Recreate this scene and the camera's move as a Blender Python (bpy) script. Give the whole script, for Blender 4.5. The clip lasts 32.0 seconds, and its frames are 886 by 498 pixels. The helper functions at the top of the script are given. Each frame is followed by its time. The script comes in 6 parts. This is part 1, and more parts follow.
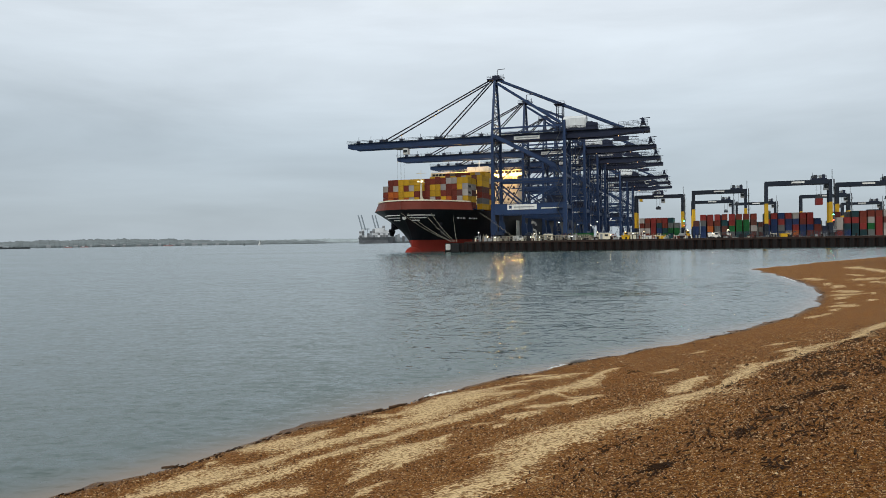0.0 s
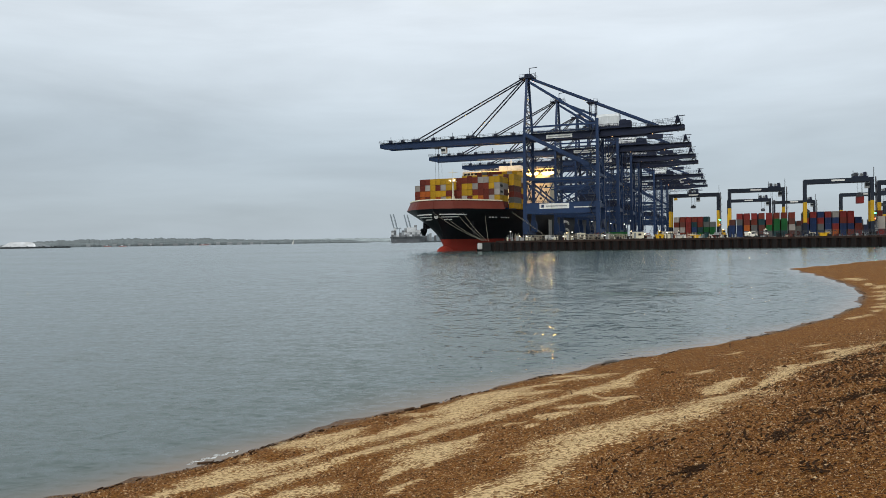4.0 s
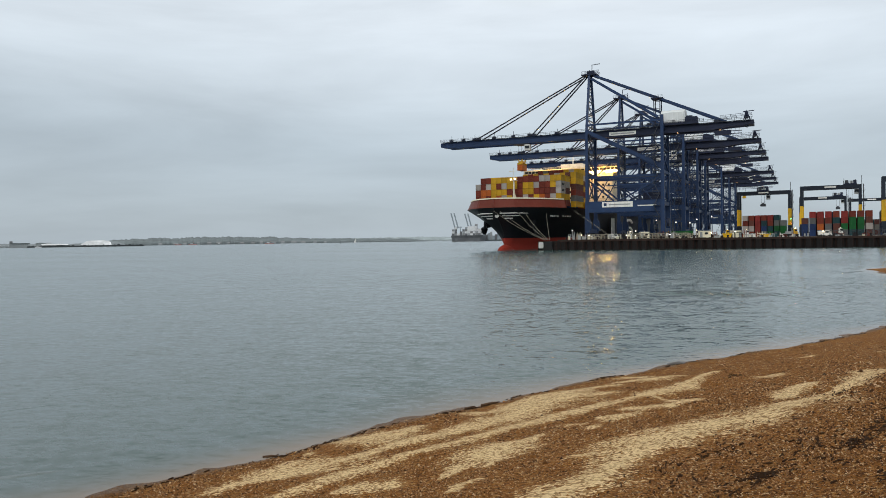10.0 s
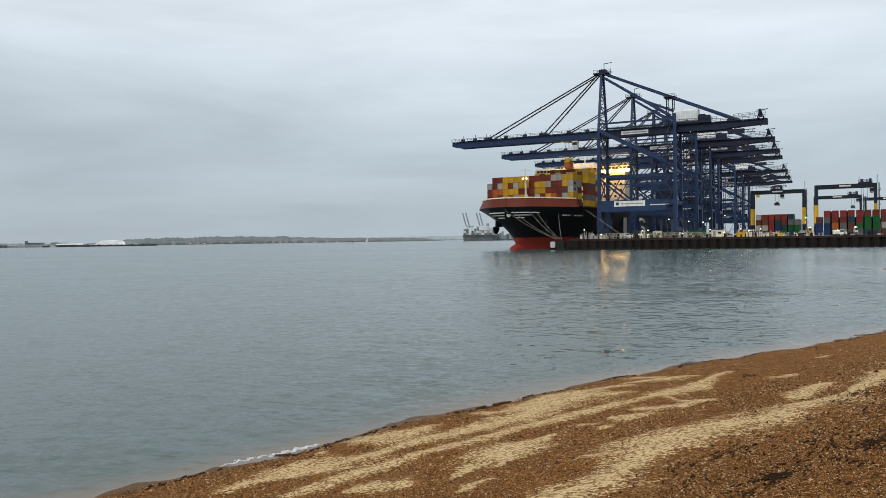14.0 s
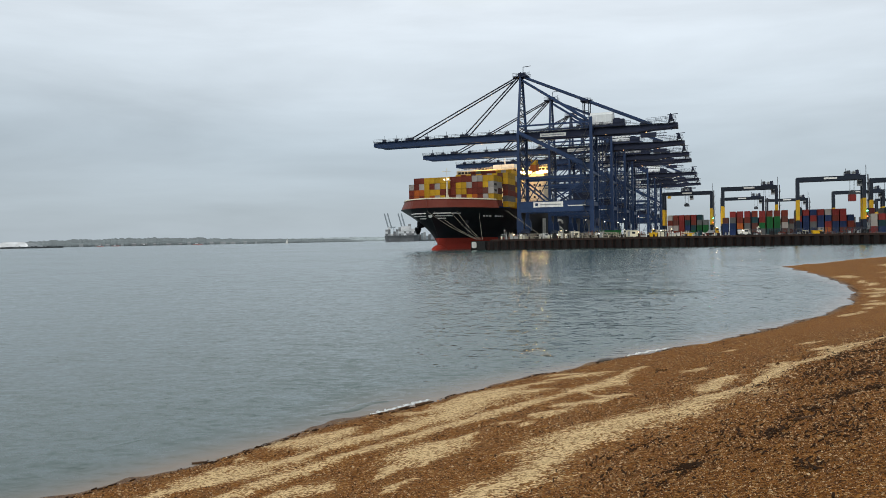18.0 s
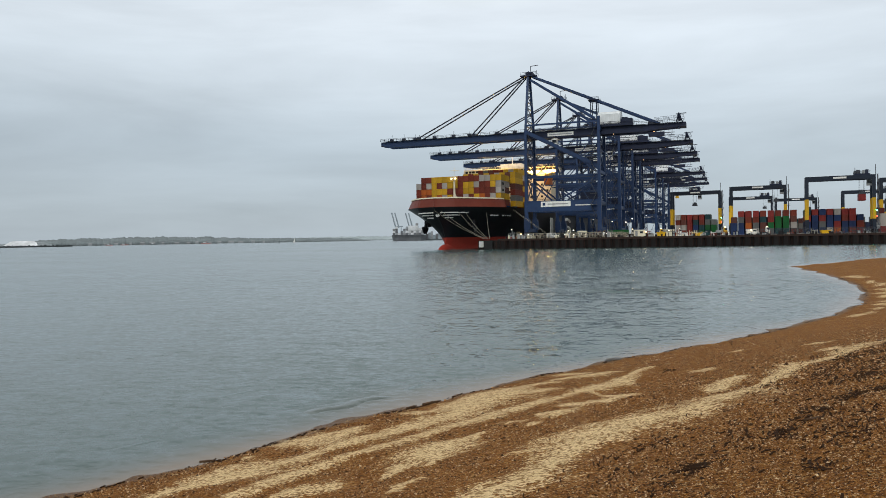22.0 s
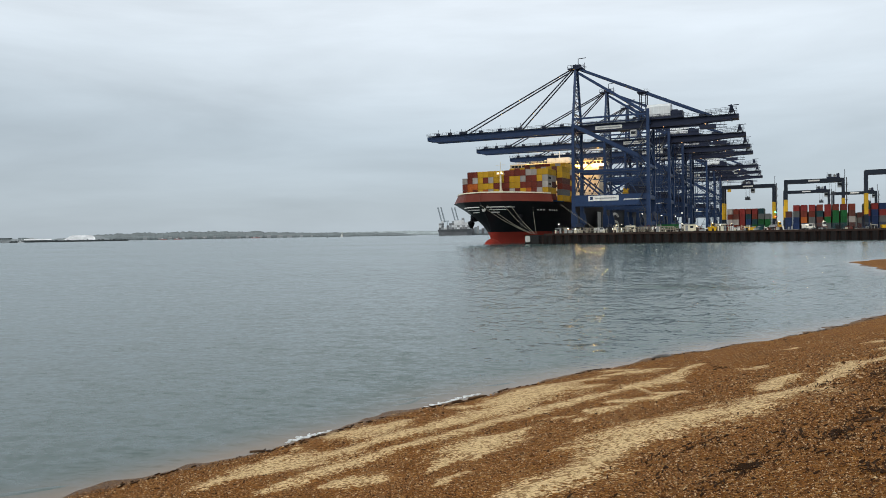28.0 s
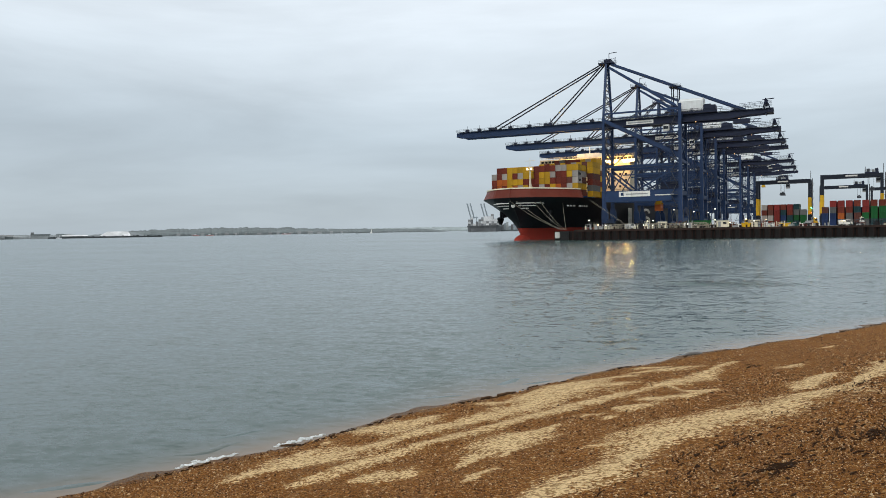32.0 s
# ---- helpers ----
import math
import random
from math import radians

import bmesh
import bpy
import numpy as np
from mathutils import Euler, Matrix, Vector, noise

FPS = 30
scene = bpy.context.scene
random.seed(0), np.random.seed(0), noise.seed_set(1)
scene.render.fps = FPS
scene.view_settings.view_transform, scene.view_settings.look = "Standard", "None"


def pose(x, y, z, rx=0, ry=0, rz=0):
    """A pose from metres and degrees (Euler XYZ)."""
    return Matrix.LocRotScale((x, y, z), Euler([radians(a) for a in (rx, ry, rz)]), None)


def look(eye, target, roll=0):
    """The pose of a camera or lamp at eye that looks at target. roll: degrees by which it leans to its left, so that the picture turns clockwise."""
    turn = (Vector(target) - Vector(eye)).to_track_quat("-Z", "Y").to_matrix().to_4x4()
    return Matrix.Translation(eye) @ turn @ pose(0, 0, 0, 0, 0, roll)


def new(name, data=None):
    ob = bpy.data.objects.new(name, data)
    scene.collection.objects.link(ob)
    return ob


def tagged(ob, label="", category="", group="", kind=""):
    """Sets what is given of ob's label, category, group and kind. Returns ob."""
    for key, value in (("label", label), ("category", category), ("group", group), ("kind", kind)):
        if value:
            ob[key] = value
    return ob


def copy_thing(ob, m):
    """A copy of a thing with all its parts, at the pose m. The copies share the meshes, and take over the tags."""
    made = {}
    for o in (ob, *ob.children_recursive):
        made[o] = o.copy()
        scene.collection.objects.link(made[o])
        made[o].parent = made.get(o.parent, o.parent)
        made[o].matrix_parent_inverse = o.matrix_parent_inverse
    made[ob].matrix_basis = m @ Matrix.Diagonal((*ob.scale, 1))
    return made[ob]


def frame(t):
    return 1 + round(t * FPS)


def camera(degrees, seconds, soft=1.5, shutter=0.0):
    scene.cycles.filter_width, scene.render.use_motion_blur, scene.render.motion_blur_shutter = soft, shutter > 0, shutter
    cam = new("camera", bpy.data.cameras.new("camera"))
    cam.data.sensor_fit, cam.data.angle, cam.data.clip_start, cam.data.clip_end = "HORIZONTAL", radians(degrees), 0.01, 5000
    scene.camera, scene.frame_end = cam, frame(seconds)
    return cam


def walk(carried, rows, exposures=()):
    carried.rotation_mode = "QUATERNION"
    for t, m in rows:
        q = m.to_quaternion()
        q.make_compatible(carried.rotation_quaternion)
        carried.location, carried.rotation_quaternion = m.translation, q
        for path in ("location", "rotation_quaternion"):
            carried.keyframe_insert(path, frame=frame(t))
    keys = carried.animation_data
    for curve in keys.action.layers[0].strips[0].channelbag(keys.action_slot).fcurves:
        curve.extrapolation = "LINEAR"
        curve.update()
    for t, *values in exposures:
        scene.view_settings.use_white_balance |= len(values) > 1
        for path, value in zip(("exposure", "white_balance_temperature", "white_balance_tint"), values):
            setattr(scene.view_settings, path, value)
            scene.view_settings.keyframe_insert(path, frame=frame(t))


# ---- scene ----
cam = camera(61.94, 32.0, soft=0.85)
EYE = 4.8


def gaze(turn, tilt, lean):
    """The camera's pose at its one standing place: degrees to the right, up, and of lean."""
    return pose(0, 0, EYE) @ pose(0, 0, 0, 0, 0, -turn) @ pose(0, 0, 0, 90 + tilt) @ pose(0, 0, 0, 0, 0, lean)


walk(cam, [
    (0, gaze(0.00, -0.67, -0.89)), (0.5, gaze(-0.19, -0.67, -0.90)), (1, gaze(-0.41, -0.67, -0.90)),
    (1.5, gaze(-0.68, -0.66, -0.87)), (2, gaze(-0.96, -0.66, -0.91)), (2.5, gaze(-1.24, -0.66, -0.89)),
    (3, gaze(-1.54, -0.66, -0.90)), (3.5, gaze(-1.91, -0.68, -0.89)), (5.5, gaze(-4.41, -0.68, -0.88)),
    (6, gaze(-4.81, -0.67, -0.85)), (6.5, gaze(-5.14, -0.68, -0.89)), (7, gaze(-5.44, -0.69, -0.85)),
    (7.5, gaze(-5.73, -0.69, -0.88)), (8, gaze(-6.02, -0.71, -0.88)), (8.5, gaze(-6.31, -0.71, -0.85)),
    (9, gaze(-6.60, -0.71, -0.83)), (9.5, gaze(-6.89, -0.71, -0.82)), (10, gaze(-7.17, -0.71, -0.83)),
    (10.5, gaze(-7.47, -0.71, -0.86)), (11, gaze(-7.76, -0.70, -0.85)), (11.5, gaze(-8.05, -0.74, -0.82)),
    (12, gaze(-8.34, -0.74, -0.85)), (12.5, gaze(-8.62, -0.75, -0.82)), (13, gaze(-8.82, -0.74, -0.81)),
    (13.5, gaze(-8.71, -0.73, -0.81)), (14, gaze(-8.07, -0.74, -0.86)), (14.5, gaze(-6.09, -0.76, -0.93)),
    (16.5, gaze(-2.31, -0.79, -1.06)), (17, gaze(-2.22, -0.79, -1.05)), (17.5, gaze(-2.12, -0.79, -1.05)),
    (18, gaze(-2.02, -0.79, -1.06)), (18.5, gaze(-1.93, -0.79, -1.04)), (19, gaze(-1.82, -0.79, -1.02)),
    (19.5, gaze(-1.76, -0.79, -1.03)), (20, gaze(-1.67, -0.81, -1.04)), (20.5, gaze(-1.78, -0.83, -1.03)),
    (21, gaze(-2.02, -0.84, -1.03)), (21.5, gaze(-2.30, -0.80, -1.02)), (22, gaze(-2.58, -0.83, -0.99)),
    (22.5, gaze(-2.88, -0.85, -0.98)), (23, gaze(-3.18, -0.88, -0.96)), (23.5, gaze(-3.49, -0.91, -0.96)),
    (24, gaze(-3.78, -0.94, -0.93)), (24.5, gaze(-4.09, -0.97, -0.95)), (25, gaze(-4.38, -1.00, -0.95)),
    (25.5, gaze(-4.67, -1.03, -0.94)), (27.5, gaze(-5.86, -1.16, -0.94)), (28, gaze(-6.16, -1.19, -0.96)),
    (28.5, gaze(-6.46, -1.22, -0.95)), (29, gaze(-6.75, -1.24, -0.97)), (29.5, gaze(-7.04, -1.28, -0.95)),
    (30, gaze(-7.33, -1.31, -0.95)), (30.5, gaze(-7.61, -1.35, -0.97)), (31, gaze(-7.88, -1.37, -0.97)),
    (31.5, gaze(-8.16, -1.41, -0.96)), (32, gaze(-8.43, -1.45, -0.96))
], [(0, 0.0), (14, 0.02), (20, 0.02), (26, 0.05), (32, 0.12)])

# ---- world, sun, exposure ----
scene.view_settings.exposure = 0.0
world = bpy.data.worlds.new("overcast_sky")
scene.world = world
world.use_nodes = True
wn, wl = world.node_tree.nodes, world.node_tree.links
wn.clear()


def wnode(kind, **sets):
    n = wn.new(kind)
    for k, v in sets.items():
        n.inputs[k].default_value = v
    return n


w_out = wnode("ShaderNodeOutputWorld")
w_geo = wnode("ShaderNodeTexCoord")
w_sky = wnode("ShaderNodeTexSky")
w_sky.sky_type, w_sky.sun_disc = "NISHITA", False
w_sky.sun_elevation, w_sky.sun_rotation = radians(38), radians(200)
w_map = wnode("ShaderNodeMapping", Scale=(1.2, 1.2, 6.5))
w_n1 = wnode("ShaderNodeTexNoise", Scale=1.7, Detail=7.0, Roughness=0.55, Distortion=0.3)
w_map2 = wnode("ShaderNodeMapping", Scale=(0.7, 0.7, 3.0), Location=(3.1, 1.7, 0.4))
w_n2 = wnode("ShaderNodeTexNoise", Scale=1.1, Detail=3.0, Roughness=0.5)
w_sep = wnode("ShaderNodeSeparateXYZ")
w_ramp = wnode("ShaderNodeValToRGB")
w_ramp.color_ramp.interpolation = "B_SPLINE"
el = w_ramp.color_ramp.elements
el[0].position, el[0].color = 0.0, (0.465, 0.54, 0.60, 1)
el[1].position, el[1].color = 1.0, (0.98, 1.05, 1.13, 1)
for at, col in ((0.06, (0.48, 0.555, 0.617, 1)), (0.13, (0.51, 0.595, 0.663, 1)), (0.22, (0.70, 0.785, 0.856, 1)), (0.34, (0.89, 0.965, 1.038, 1))):
    e = el.new(at)
    e.color = col
w_add = wnode("ShaderNodeMath")
w_add.operation = "ADD"
w_fac = wnode("ShaderNodeMapRange", **{"From Min": 0.32, "From Max": 0.68, "To Min": 0.87, "To Max": 1.10})
w_fac2 = wnode("ShaderNodeMapRange", **{"From Min": 0.3, "From Max": 0.7, "To Min": -0.055, "To Max": 0.055})
w_mul = wnode("ShaderNodeVectorMath")
w_mul.operation = "SCALE"
w_bg1 = wnode("ShaderNodeBackground", Strength=1.0)
w_bg2 = wnode("ShaderNodeBackground", Strength=0.06)
w_mix = wnode("ShaderNodeMixShader", Fac=0.1)
for a, b in ((w_geo.outputs["Generated"], w_map.inputs[0]), (w_map.outputs[0], w_n1.inputs["Vector"]),
             (w_geo.outputs["Generated"], w_map2.inputs[0]), (w_map2.outputs[0], w_n2.inputs["Vector"]),
             (w_geo.outputs["Generated"], w_sep.inputs[0]), (w_n2.outputs[0], w_fac2.inputs[0]),
             (w_sep.outputs[2], w_add.inputs[0]), (w_fac2.outputs[0], w_add.inputs[1]), (w_add.outputs[0], w_ramp.inputs[0]),
             (w_n1.outputs[0], w_fac.inputs[0]), (w_ramp.outputs[0], w_mul.inputs[0]), (w_fac.outputs[0], w_mul.inputs["Scale"]),
             (w_mul.outputs[0], w_bg1.inputs[0]), (w_sky.outputs[0], w_bg2.inputs[0]),
             (w_bg1.outputs[0], w_mix.inputs[1]), (w_bg2.outputs[0], w_mix.inputs[2]), (w_mix.outputs[0], w_out.inputs[0])):
    wl.new(a, b)

sun = new("sun", bpy.data.lights.new("sun", "SUN"))
sun.data.energy, sun.data.angle, sun.data.color = 0.9, radians(25), (1.0, 0.97, 0.92)
sun.matrix_world = look((-60, -160, 140), (0, 0, 0))


def flood(place, watts, size=1.2):
    ob = new("floodlight", bpy.data.lights.new("floodlight", "POINT"))
    ob.data.energy, ob.data.color, ob.data.shadow_soft_size = watts, (1.0, 0.60, 0.22), size
    ob.location = place


# ---- mesh building ----
class Shell:
    """Collects boxes, beams, tubes and lofts into one mesh."""

    def __init__(self):
        self.v, self.f = [], []

    def add(self, verts, faces):
        n = len(self.v)
        self.v += [tuple(p) for p in verts]
        self.f += [tuple(i + n for i in q) for q in faces]
        return self

    def box(self, x, y, z, sx, sy, sz, rz=0.0):
        """A box whose underside's middle is at x, y, z."""
        c, s = math.cos(rz), math.sin(rz)
        vs = [(x + c * dx - s * dy, y + s * dx + c * dy, z + dz) for dz in (0, sz) for dx, dy in
              ((-sx / 2, -sy / 2), (sx / 2, -sy / 2), (sx / 2, sy / 2), (-sx / 2, sy / 2))]
        return self.add(vs, [(3, 2, 1, 0), (4, 5, 6, 7), (0, 1, 5, 4), (1, 2, 6, 5), (2, 3, 7, 6), (3, 0, 4, 7)])

    def beam(self, p, q, w, h=None):
        """A box girder from p to q, w wide and h high."""
        p, q, h = Vector(p), Vector(q), h or w
        d = (q - p).normalized()
        side = d.cross(Vector((0, 0, 1)))
        side = Vector((1, 0, 0)) if side.length < 1e-4 else side.normalized()
        up = side.cross(d)
        vs = [o + side * i * w / 2 + up * j * h / 2 for o in (p, q) for i, j in ((-1, -1), (1, -1), (1, 1), (-1, 1))]
        return self.add(vs, [(3, 2, 1, 0), (4, 5, 6, 7), (0, 1, 5, 4), (1, 2, 6, 5), (2, 3, 7, 6), (3, 0, 4, 7)])

    def tube(self, p, q, r, n=8, r2=None):
        p, q = Vector(p), Vector(q)
        d = (q - p).normalized()
        a = d.orthogonal().normalized()
        b = d.cross(a)
        r2 = r if r2 is None else r2
        ring = [a * math.cos(2 * math.pi * k / n) + b * math.sin(2 * math.pi * k / n) for k in range(n)]
        vs = [p + u * r for u in ring] + [q + u * r2 for u in ring]
        return self.add(vs, [(k, (k + 1) % n, n + (k + 1) % n, n + k) for k in range(n)] + [tuple(range(n - 1, -1, -1)), tuple(range(n, 2 * n))])

    def loft(self, rings, closed=True, caps=True):
        n = len(rings[0])
        vs = [p for ring in rings for p in ring]
        fs = []
        for i in range(len(rings) - 1):
            for k in range(n if closed else n - 1):
                fs.append((i * n + k, i * n + (k + 1) % n, (i + 1) * n + (k + 1) % n, (i + 1) * n + k))
        if caps:
            fs += [tuple(range(n - 1, -1, -1)), tuple(range((len(rings) - 1) * n, len(rings) * n))]
        return self.add(vs, fs)

    def rail(self, p, q, height=1.1, step=3.0, r=0.06):
        """A handrail: posts with a top and a middle bar."""
        p, q = Vector(p), Vector(q)
        up = Vector((0, 0, height))
        n = max(1, round((q - p).length / step))
        for k in range(n + 1):
            o = p.lerp(q, k / n)
            self.tube(o, o + up, r, 4)
        self.tube(p + up, q + up, r, 4)
        return self.tube(p + up / 2, q + up / 2, r, 4)

    def mesh(self, name, smooth=False):
        me = bpy.data.meshes.new(name)
        me.from_pydata(self.v, [], self.f)
        if smooth:
            me.polygons.foreach_set("use_smooth", [True] * len(me.polygons))
        me.update()
        return me


def part(name, shell, material, parent, label="", smooth=False):
    me = shell.mesh(name, smooth) if isinstance(shell, Shell) else shell
    if not me.materials:
        me.materials.append(material)
    ob = new(name, me)
    ob.parent = parent
    return tagged(ob, label)


def thing(name, m, label, category, group="", kind=""):
    ob = new(name)
    ob.matrix_basis = m
    return tagged(ob, label, category, group, kind)


def solo(name, shell, material, m, label, category, group="", kind="", smooth=False):
    """A thing of one mesh."""
    me = shell.mesh(name, smooth) if isinstance(shell, Shell) else shell
    if not me.materials:
        me.materials.append(material)
    ob = new(name, me)
    ob.matrix_basis = m
    return tagged(ob, label, category, group, kind)


# ---- materials ----
class Nodes:
    def __init__(self, name):
        self.mat = bpy.data.materials.new(name)
        self.mat.use_nodes = True
        self.n, self.l = self.mat.node_tree.nodes, self.mat.node_tree.links
        self.bsdf = self.n["Principled BSDF"]
        self.tc = self.n.new("ShaderNodeTexCoord")

    def node(self, kind, **sets):
        n = self.n.new(kind)
        for k, v in sets.items():
            n.inputs[k].default_value = v
        return n

    def noise(self, scale, detail=4.0, rough=0.55, stretch=None, coord="Object"):
        t = self.node("ShaderNodeTexNoise", Scale=scale, Detail=detail, Roughness=rough)
        src = self.tc.outputs[coord]
        if stretch:
            m = self.node("ShaderNodeMapping", Scale=stretch)
            self.l.new(src, m.inputs[0])
            src = m.outputs[0]
        self.l.new(src, t.inputs["Vector"])
        return t.outputs[0]

    def span(self, src, a, b, c, d):
        m = self.node("ShaderNodeMapRange", **{"From Min": a, "From Max": b, "To Min": c, "To Max": d})
        self.l.new(src, m.inputs[0])
        return m.outputs[0]

    def mix(self, fac, a, b, kind="MIX"):
        m = self.n.new("ShaderNodeMix")
        m.data_type, m.blend_type = "RGBA", kind
        for sock, val in ((m.inputs[0], fac), (m.inputs[6], a), (m.inputs[7], b)):
            if isinstance(val, bpy.types.NodeSocket):
                self.l.new(val, sock)
            else:
                sock.default_value = val if isinstance(val, (int, float)) else (*val[:3], 1)
        return m.outputs[2]

    def math(self, op, a, b):
        m = self.n.new("ShaderNodeMath")
        m.operation = op
        for sock, val in zip(m.inputs, (a, b)):
            if isinstance(val, bpy.types.NodeSocket):
                self.l.new(val, sock)
            else:
                sock.default_value = val
        return m.outputs[0]

    def bump(self, src, strength, distance, normal=None):
        b = self.node("ShaderNodeBump", Strength=strength, Distance=distance)
        self.l.new(src, b.inputs["Height"])
        if normal is not None:
            self.l.new(normal, b.inputs["Normal"])
        return b.outputs[0]

    def done(self, colour=None, rough=None, normal=None, metal=None, gloss=0.25):
        self.bsdf.inputs["Specular IOR Level"].default_value = gloss
        for key, val in (("Base Color", colour), ("Roughness", rough), ("Normal", normal), ("Metallic", metal)):
            if isinstance(val, bpy.types.NodeSocket):
                self.l.new(val, self.bsdf.inputs[key])
            elif val is not None:
                self.bsdf.inputs[key].default_value = val if isinstance(val, (int, float)) else (*val, 1)
        return self.mat


def painted(name, colour, rough=0.5, grime=(0.09, 0.06, 0.045), wear=0.35, scale=0.35, metal=0.0, vary=0.18):
    """Painted steel: uneven paint, streaked grime running down, fine relief."""
    k = Nodes(name)
    big = k.noise(scale, 5)
    streak = k.noise(1.0, 6, 0.6, (1.6, 1.6, 0.12))
    fine = k.noise(14.0, 3)
    info = k.node("ShaderNodeObjectInfo")
    tone = k.span(info.outputs["Random"], 0, 1, 1 - vary, 1 + vary)
    hsv = k.node("ShaderNodeHueSaturation", Color=(*colour, 1))
    k.l.new(k.math("MULTIPLY", tone, k.span(big, 0.3, 0.7, 0.86, 1.12)), hsv.inputs["Value"])
    col = k.mix(k.span(streak, 0.52, 0.78, 0.0, wear), hsv.outputs[0], grime)
    return k.done(col, k.span(fine, 0.3, 0.7, rough - 0.08, rough + 0.1), k.bump(fine, 0.15, 0.01), metal)


def plain(name, colour, rough=0.6, scale=3.0, vary=0.25, bump=0.3, dist=0.02, gloss=0.25):
    """A matt surface with two scales of unevenness."""
    k = Nodes(name)
    a, b = k.noise(scale, 5), k.noise(scale * 9, 4)
    v = k.math("MULTIPLY", k.span(a, 0.3, 0.7, 1 - vary, 1 + vary), k.span(b, 0.3, 0.7, 0.9, 1.1))
    hsv = k.node("ShaderNodeHueSaturation", Color=(*colour, 1))
    k.l.new(v, hsv.inputs["Value"])
    return k.done(hsv.outputs[0], rough, k.bump(b, bump, dist), gloss=gloss)


def glowing(name, colour, strength):
    k = Nodes(name)
    k.bsdf.inputs["Emission Color"].default_value = (*colour, 1)
    k.bsdf.inputs["Emission Strength"].default_value = strength
    return k.done((0.8, 0.75, 0.6), 0.4)


BLUE = painted("crane_blue_paint", (0.017, 0.039, 0.100), 0.5, (0.03, 0.028, 0.03), 0.3)
BLUE_DARK = painted("crane_dark_blue_paint", (0.013, 0.019, 0.044), 0.55, (0.02, 0.02, 0.02), 0.3)
STEEL = painted("galvanised_steel", (0.055, 0.06, 0.07), 0.5, (0.03, 0.04, 0.03), 0.4, metal=0.3)
CABLE = painted("steel_cable", (0.018, 0.022, 0.035), 0.5)
WHITE = painted("white_paint", (0.72, 0.71, 0.67), 0.45, (0.25, 0.17, 0.1), 0.4)
HOUSE_WHITE = painted("house_white_paint", (0.80, 0.82, 0.82), 0.5, (0.55, 0.54, 0.5), 0.15)
CREAM = painted("cream_paint", (0.72, 0.66, 0.5), 0.45, (0.3, 0.2, 0.1), 0.3)
GREY = painted("grey_paint", (0.3, 0.31, 0.31), 0.5)
YELLOW = painted("safety_yellow_paint", (0.62, 0.36, 0.015), 0.45, (0.12, 0.07, 0.02), 0.35)
NAVY = painted("navy_paint", (0.010, 0.016, 0.028), 0.5, (0.02, 0.02, 0.02), 0.3)
HULL_BLACK = painted("black_hull_paint", (0.010, 0.011, 0.014), 0.42, (0.05, 0.04, 0.035), 0.22, 0.06)
HULL_RED = painted("red_bottom_paint", (0.30, 0.035, 0.022), 0.6, (0.14, 0.06, 0.035), 0.45, 0.12)
DECK_RED = painted("deck_red_paint", (0.155, 0.026, 0.013), 0.55, (0.14, 0.05, 0.03), 0.4, 0.15)
DARK = plain("dark_void", (0.015, 0.015, 0.017), 0.8)
GLASS = painted("dark_window_glass", (0.02, 0.025, 0.03), 0.12)
ROPE = plain("mooring_rope", (0.26, 0.24, 0.19), 0.85)
RUBBER = plain("black_rubber", (0.018, 0.018, 0.018), 0.8)
CONCRETE = plain("quay_concrete", (0.30, 0.28, 0.25), 0.85, 0.4)
PILE = painted("rusty_pile_steel", (0.010, 0.0075, 0.007), 0.75, (0.055, 0.02, 0.011), 0.75, 0.5)
WARM = glowing("sodium_lamp", (1.0, 0.50, 0.11), 80.0)
WORK_LAMP = glowing("work_lamp_glass", (1.0, 0.5, 0.15), 2.5)
WARM_SMALL = glowing("masthead_lamp", (1.0, 0.72, 0.35), 8.0)
COOL = glowing("white_lamp", (0.95, 0.93, 0.85), 2.6)
GREEN_LAMP = glowing("green_lamp", (0.05, 0.9, 0.55), 7.0)
RED_LAMP = glowing("red_lamp", (1.0, 0.08, 0.03), 6.0)
BOX_PAINT = {
    "yellow": painted("box_yellow", (0.49, 0.285, 0.014), 0.5, (0.16, 0.08, 0.03), 0.4),
    "rust-red": painted("box_rust_red", (0.150, 0.026, 0.014), 0.55, (0.09, 0.03, 0.02), 0.4),
    "orange": painted("box_orange", (0.36, 0.088, 0.014), 0.5, (0.2, 0.07, 0.03), 0.3),
    "white": painted("box_white", (0.36, 0.33, 0.30), 0.5, (0.22, 0.13, 0.08), 0.4),
    "brown": painted("box_brown", (0.105, 0.036, 0.026), 0.55, (0.06, 0.03, 0.02), 0.4),
    "red": painted("box_red", (0.20, 0.022, 0.018), 0.5, (0.15, 0.04, 0.03), 0.35),
    "blue": painted("box_blue", (0.0102, 0.0272, 0.0884), 0.5, (0.06, 0.04, 0.03), 0.3),
    "teal": painted("box_teal", (0.0082, 0.0408, 0.0476), 0.5, (0.07, 0.05, 0.03), 0.35),
    "green": painted("box_green", (0.0054, 0.0884, 0.0204), 0.5, (0.07, 0.05, 0.02), 0.3),
    "grey": painted("box_grey", (0.1088, 0.1122, 0.1088), 0.5, (0.15, 0.09, 0.05), 0.35),
}

# ---- the plan ----
QUAY_Z = 4.1
AX = radians(19.5)
ALONG, ACROSS = Vector((math.sin(AX), math.cos(AX), 0)), Vector((math.cos(AX), -math.sin(AX), 0))
CORNER = Vector((9.5, 295.8, 0))


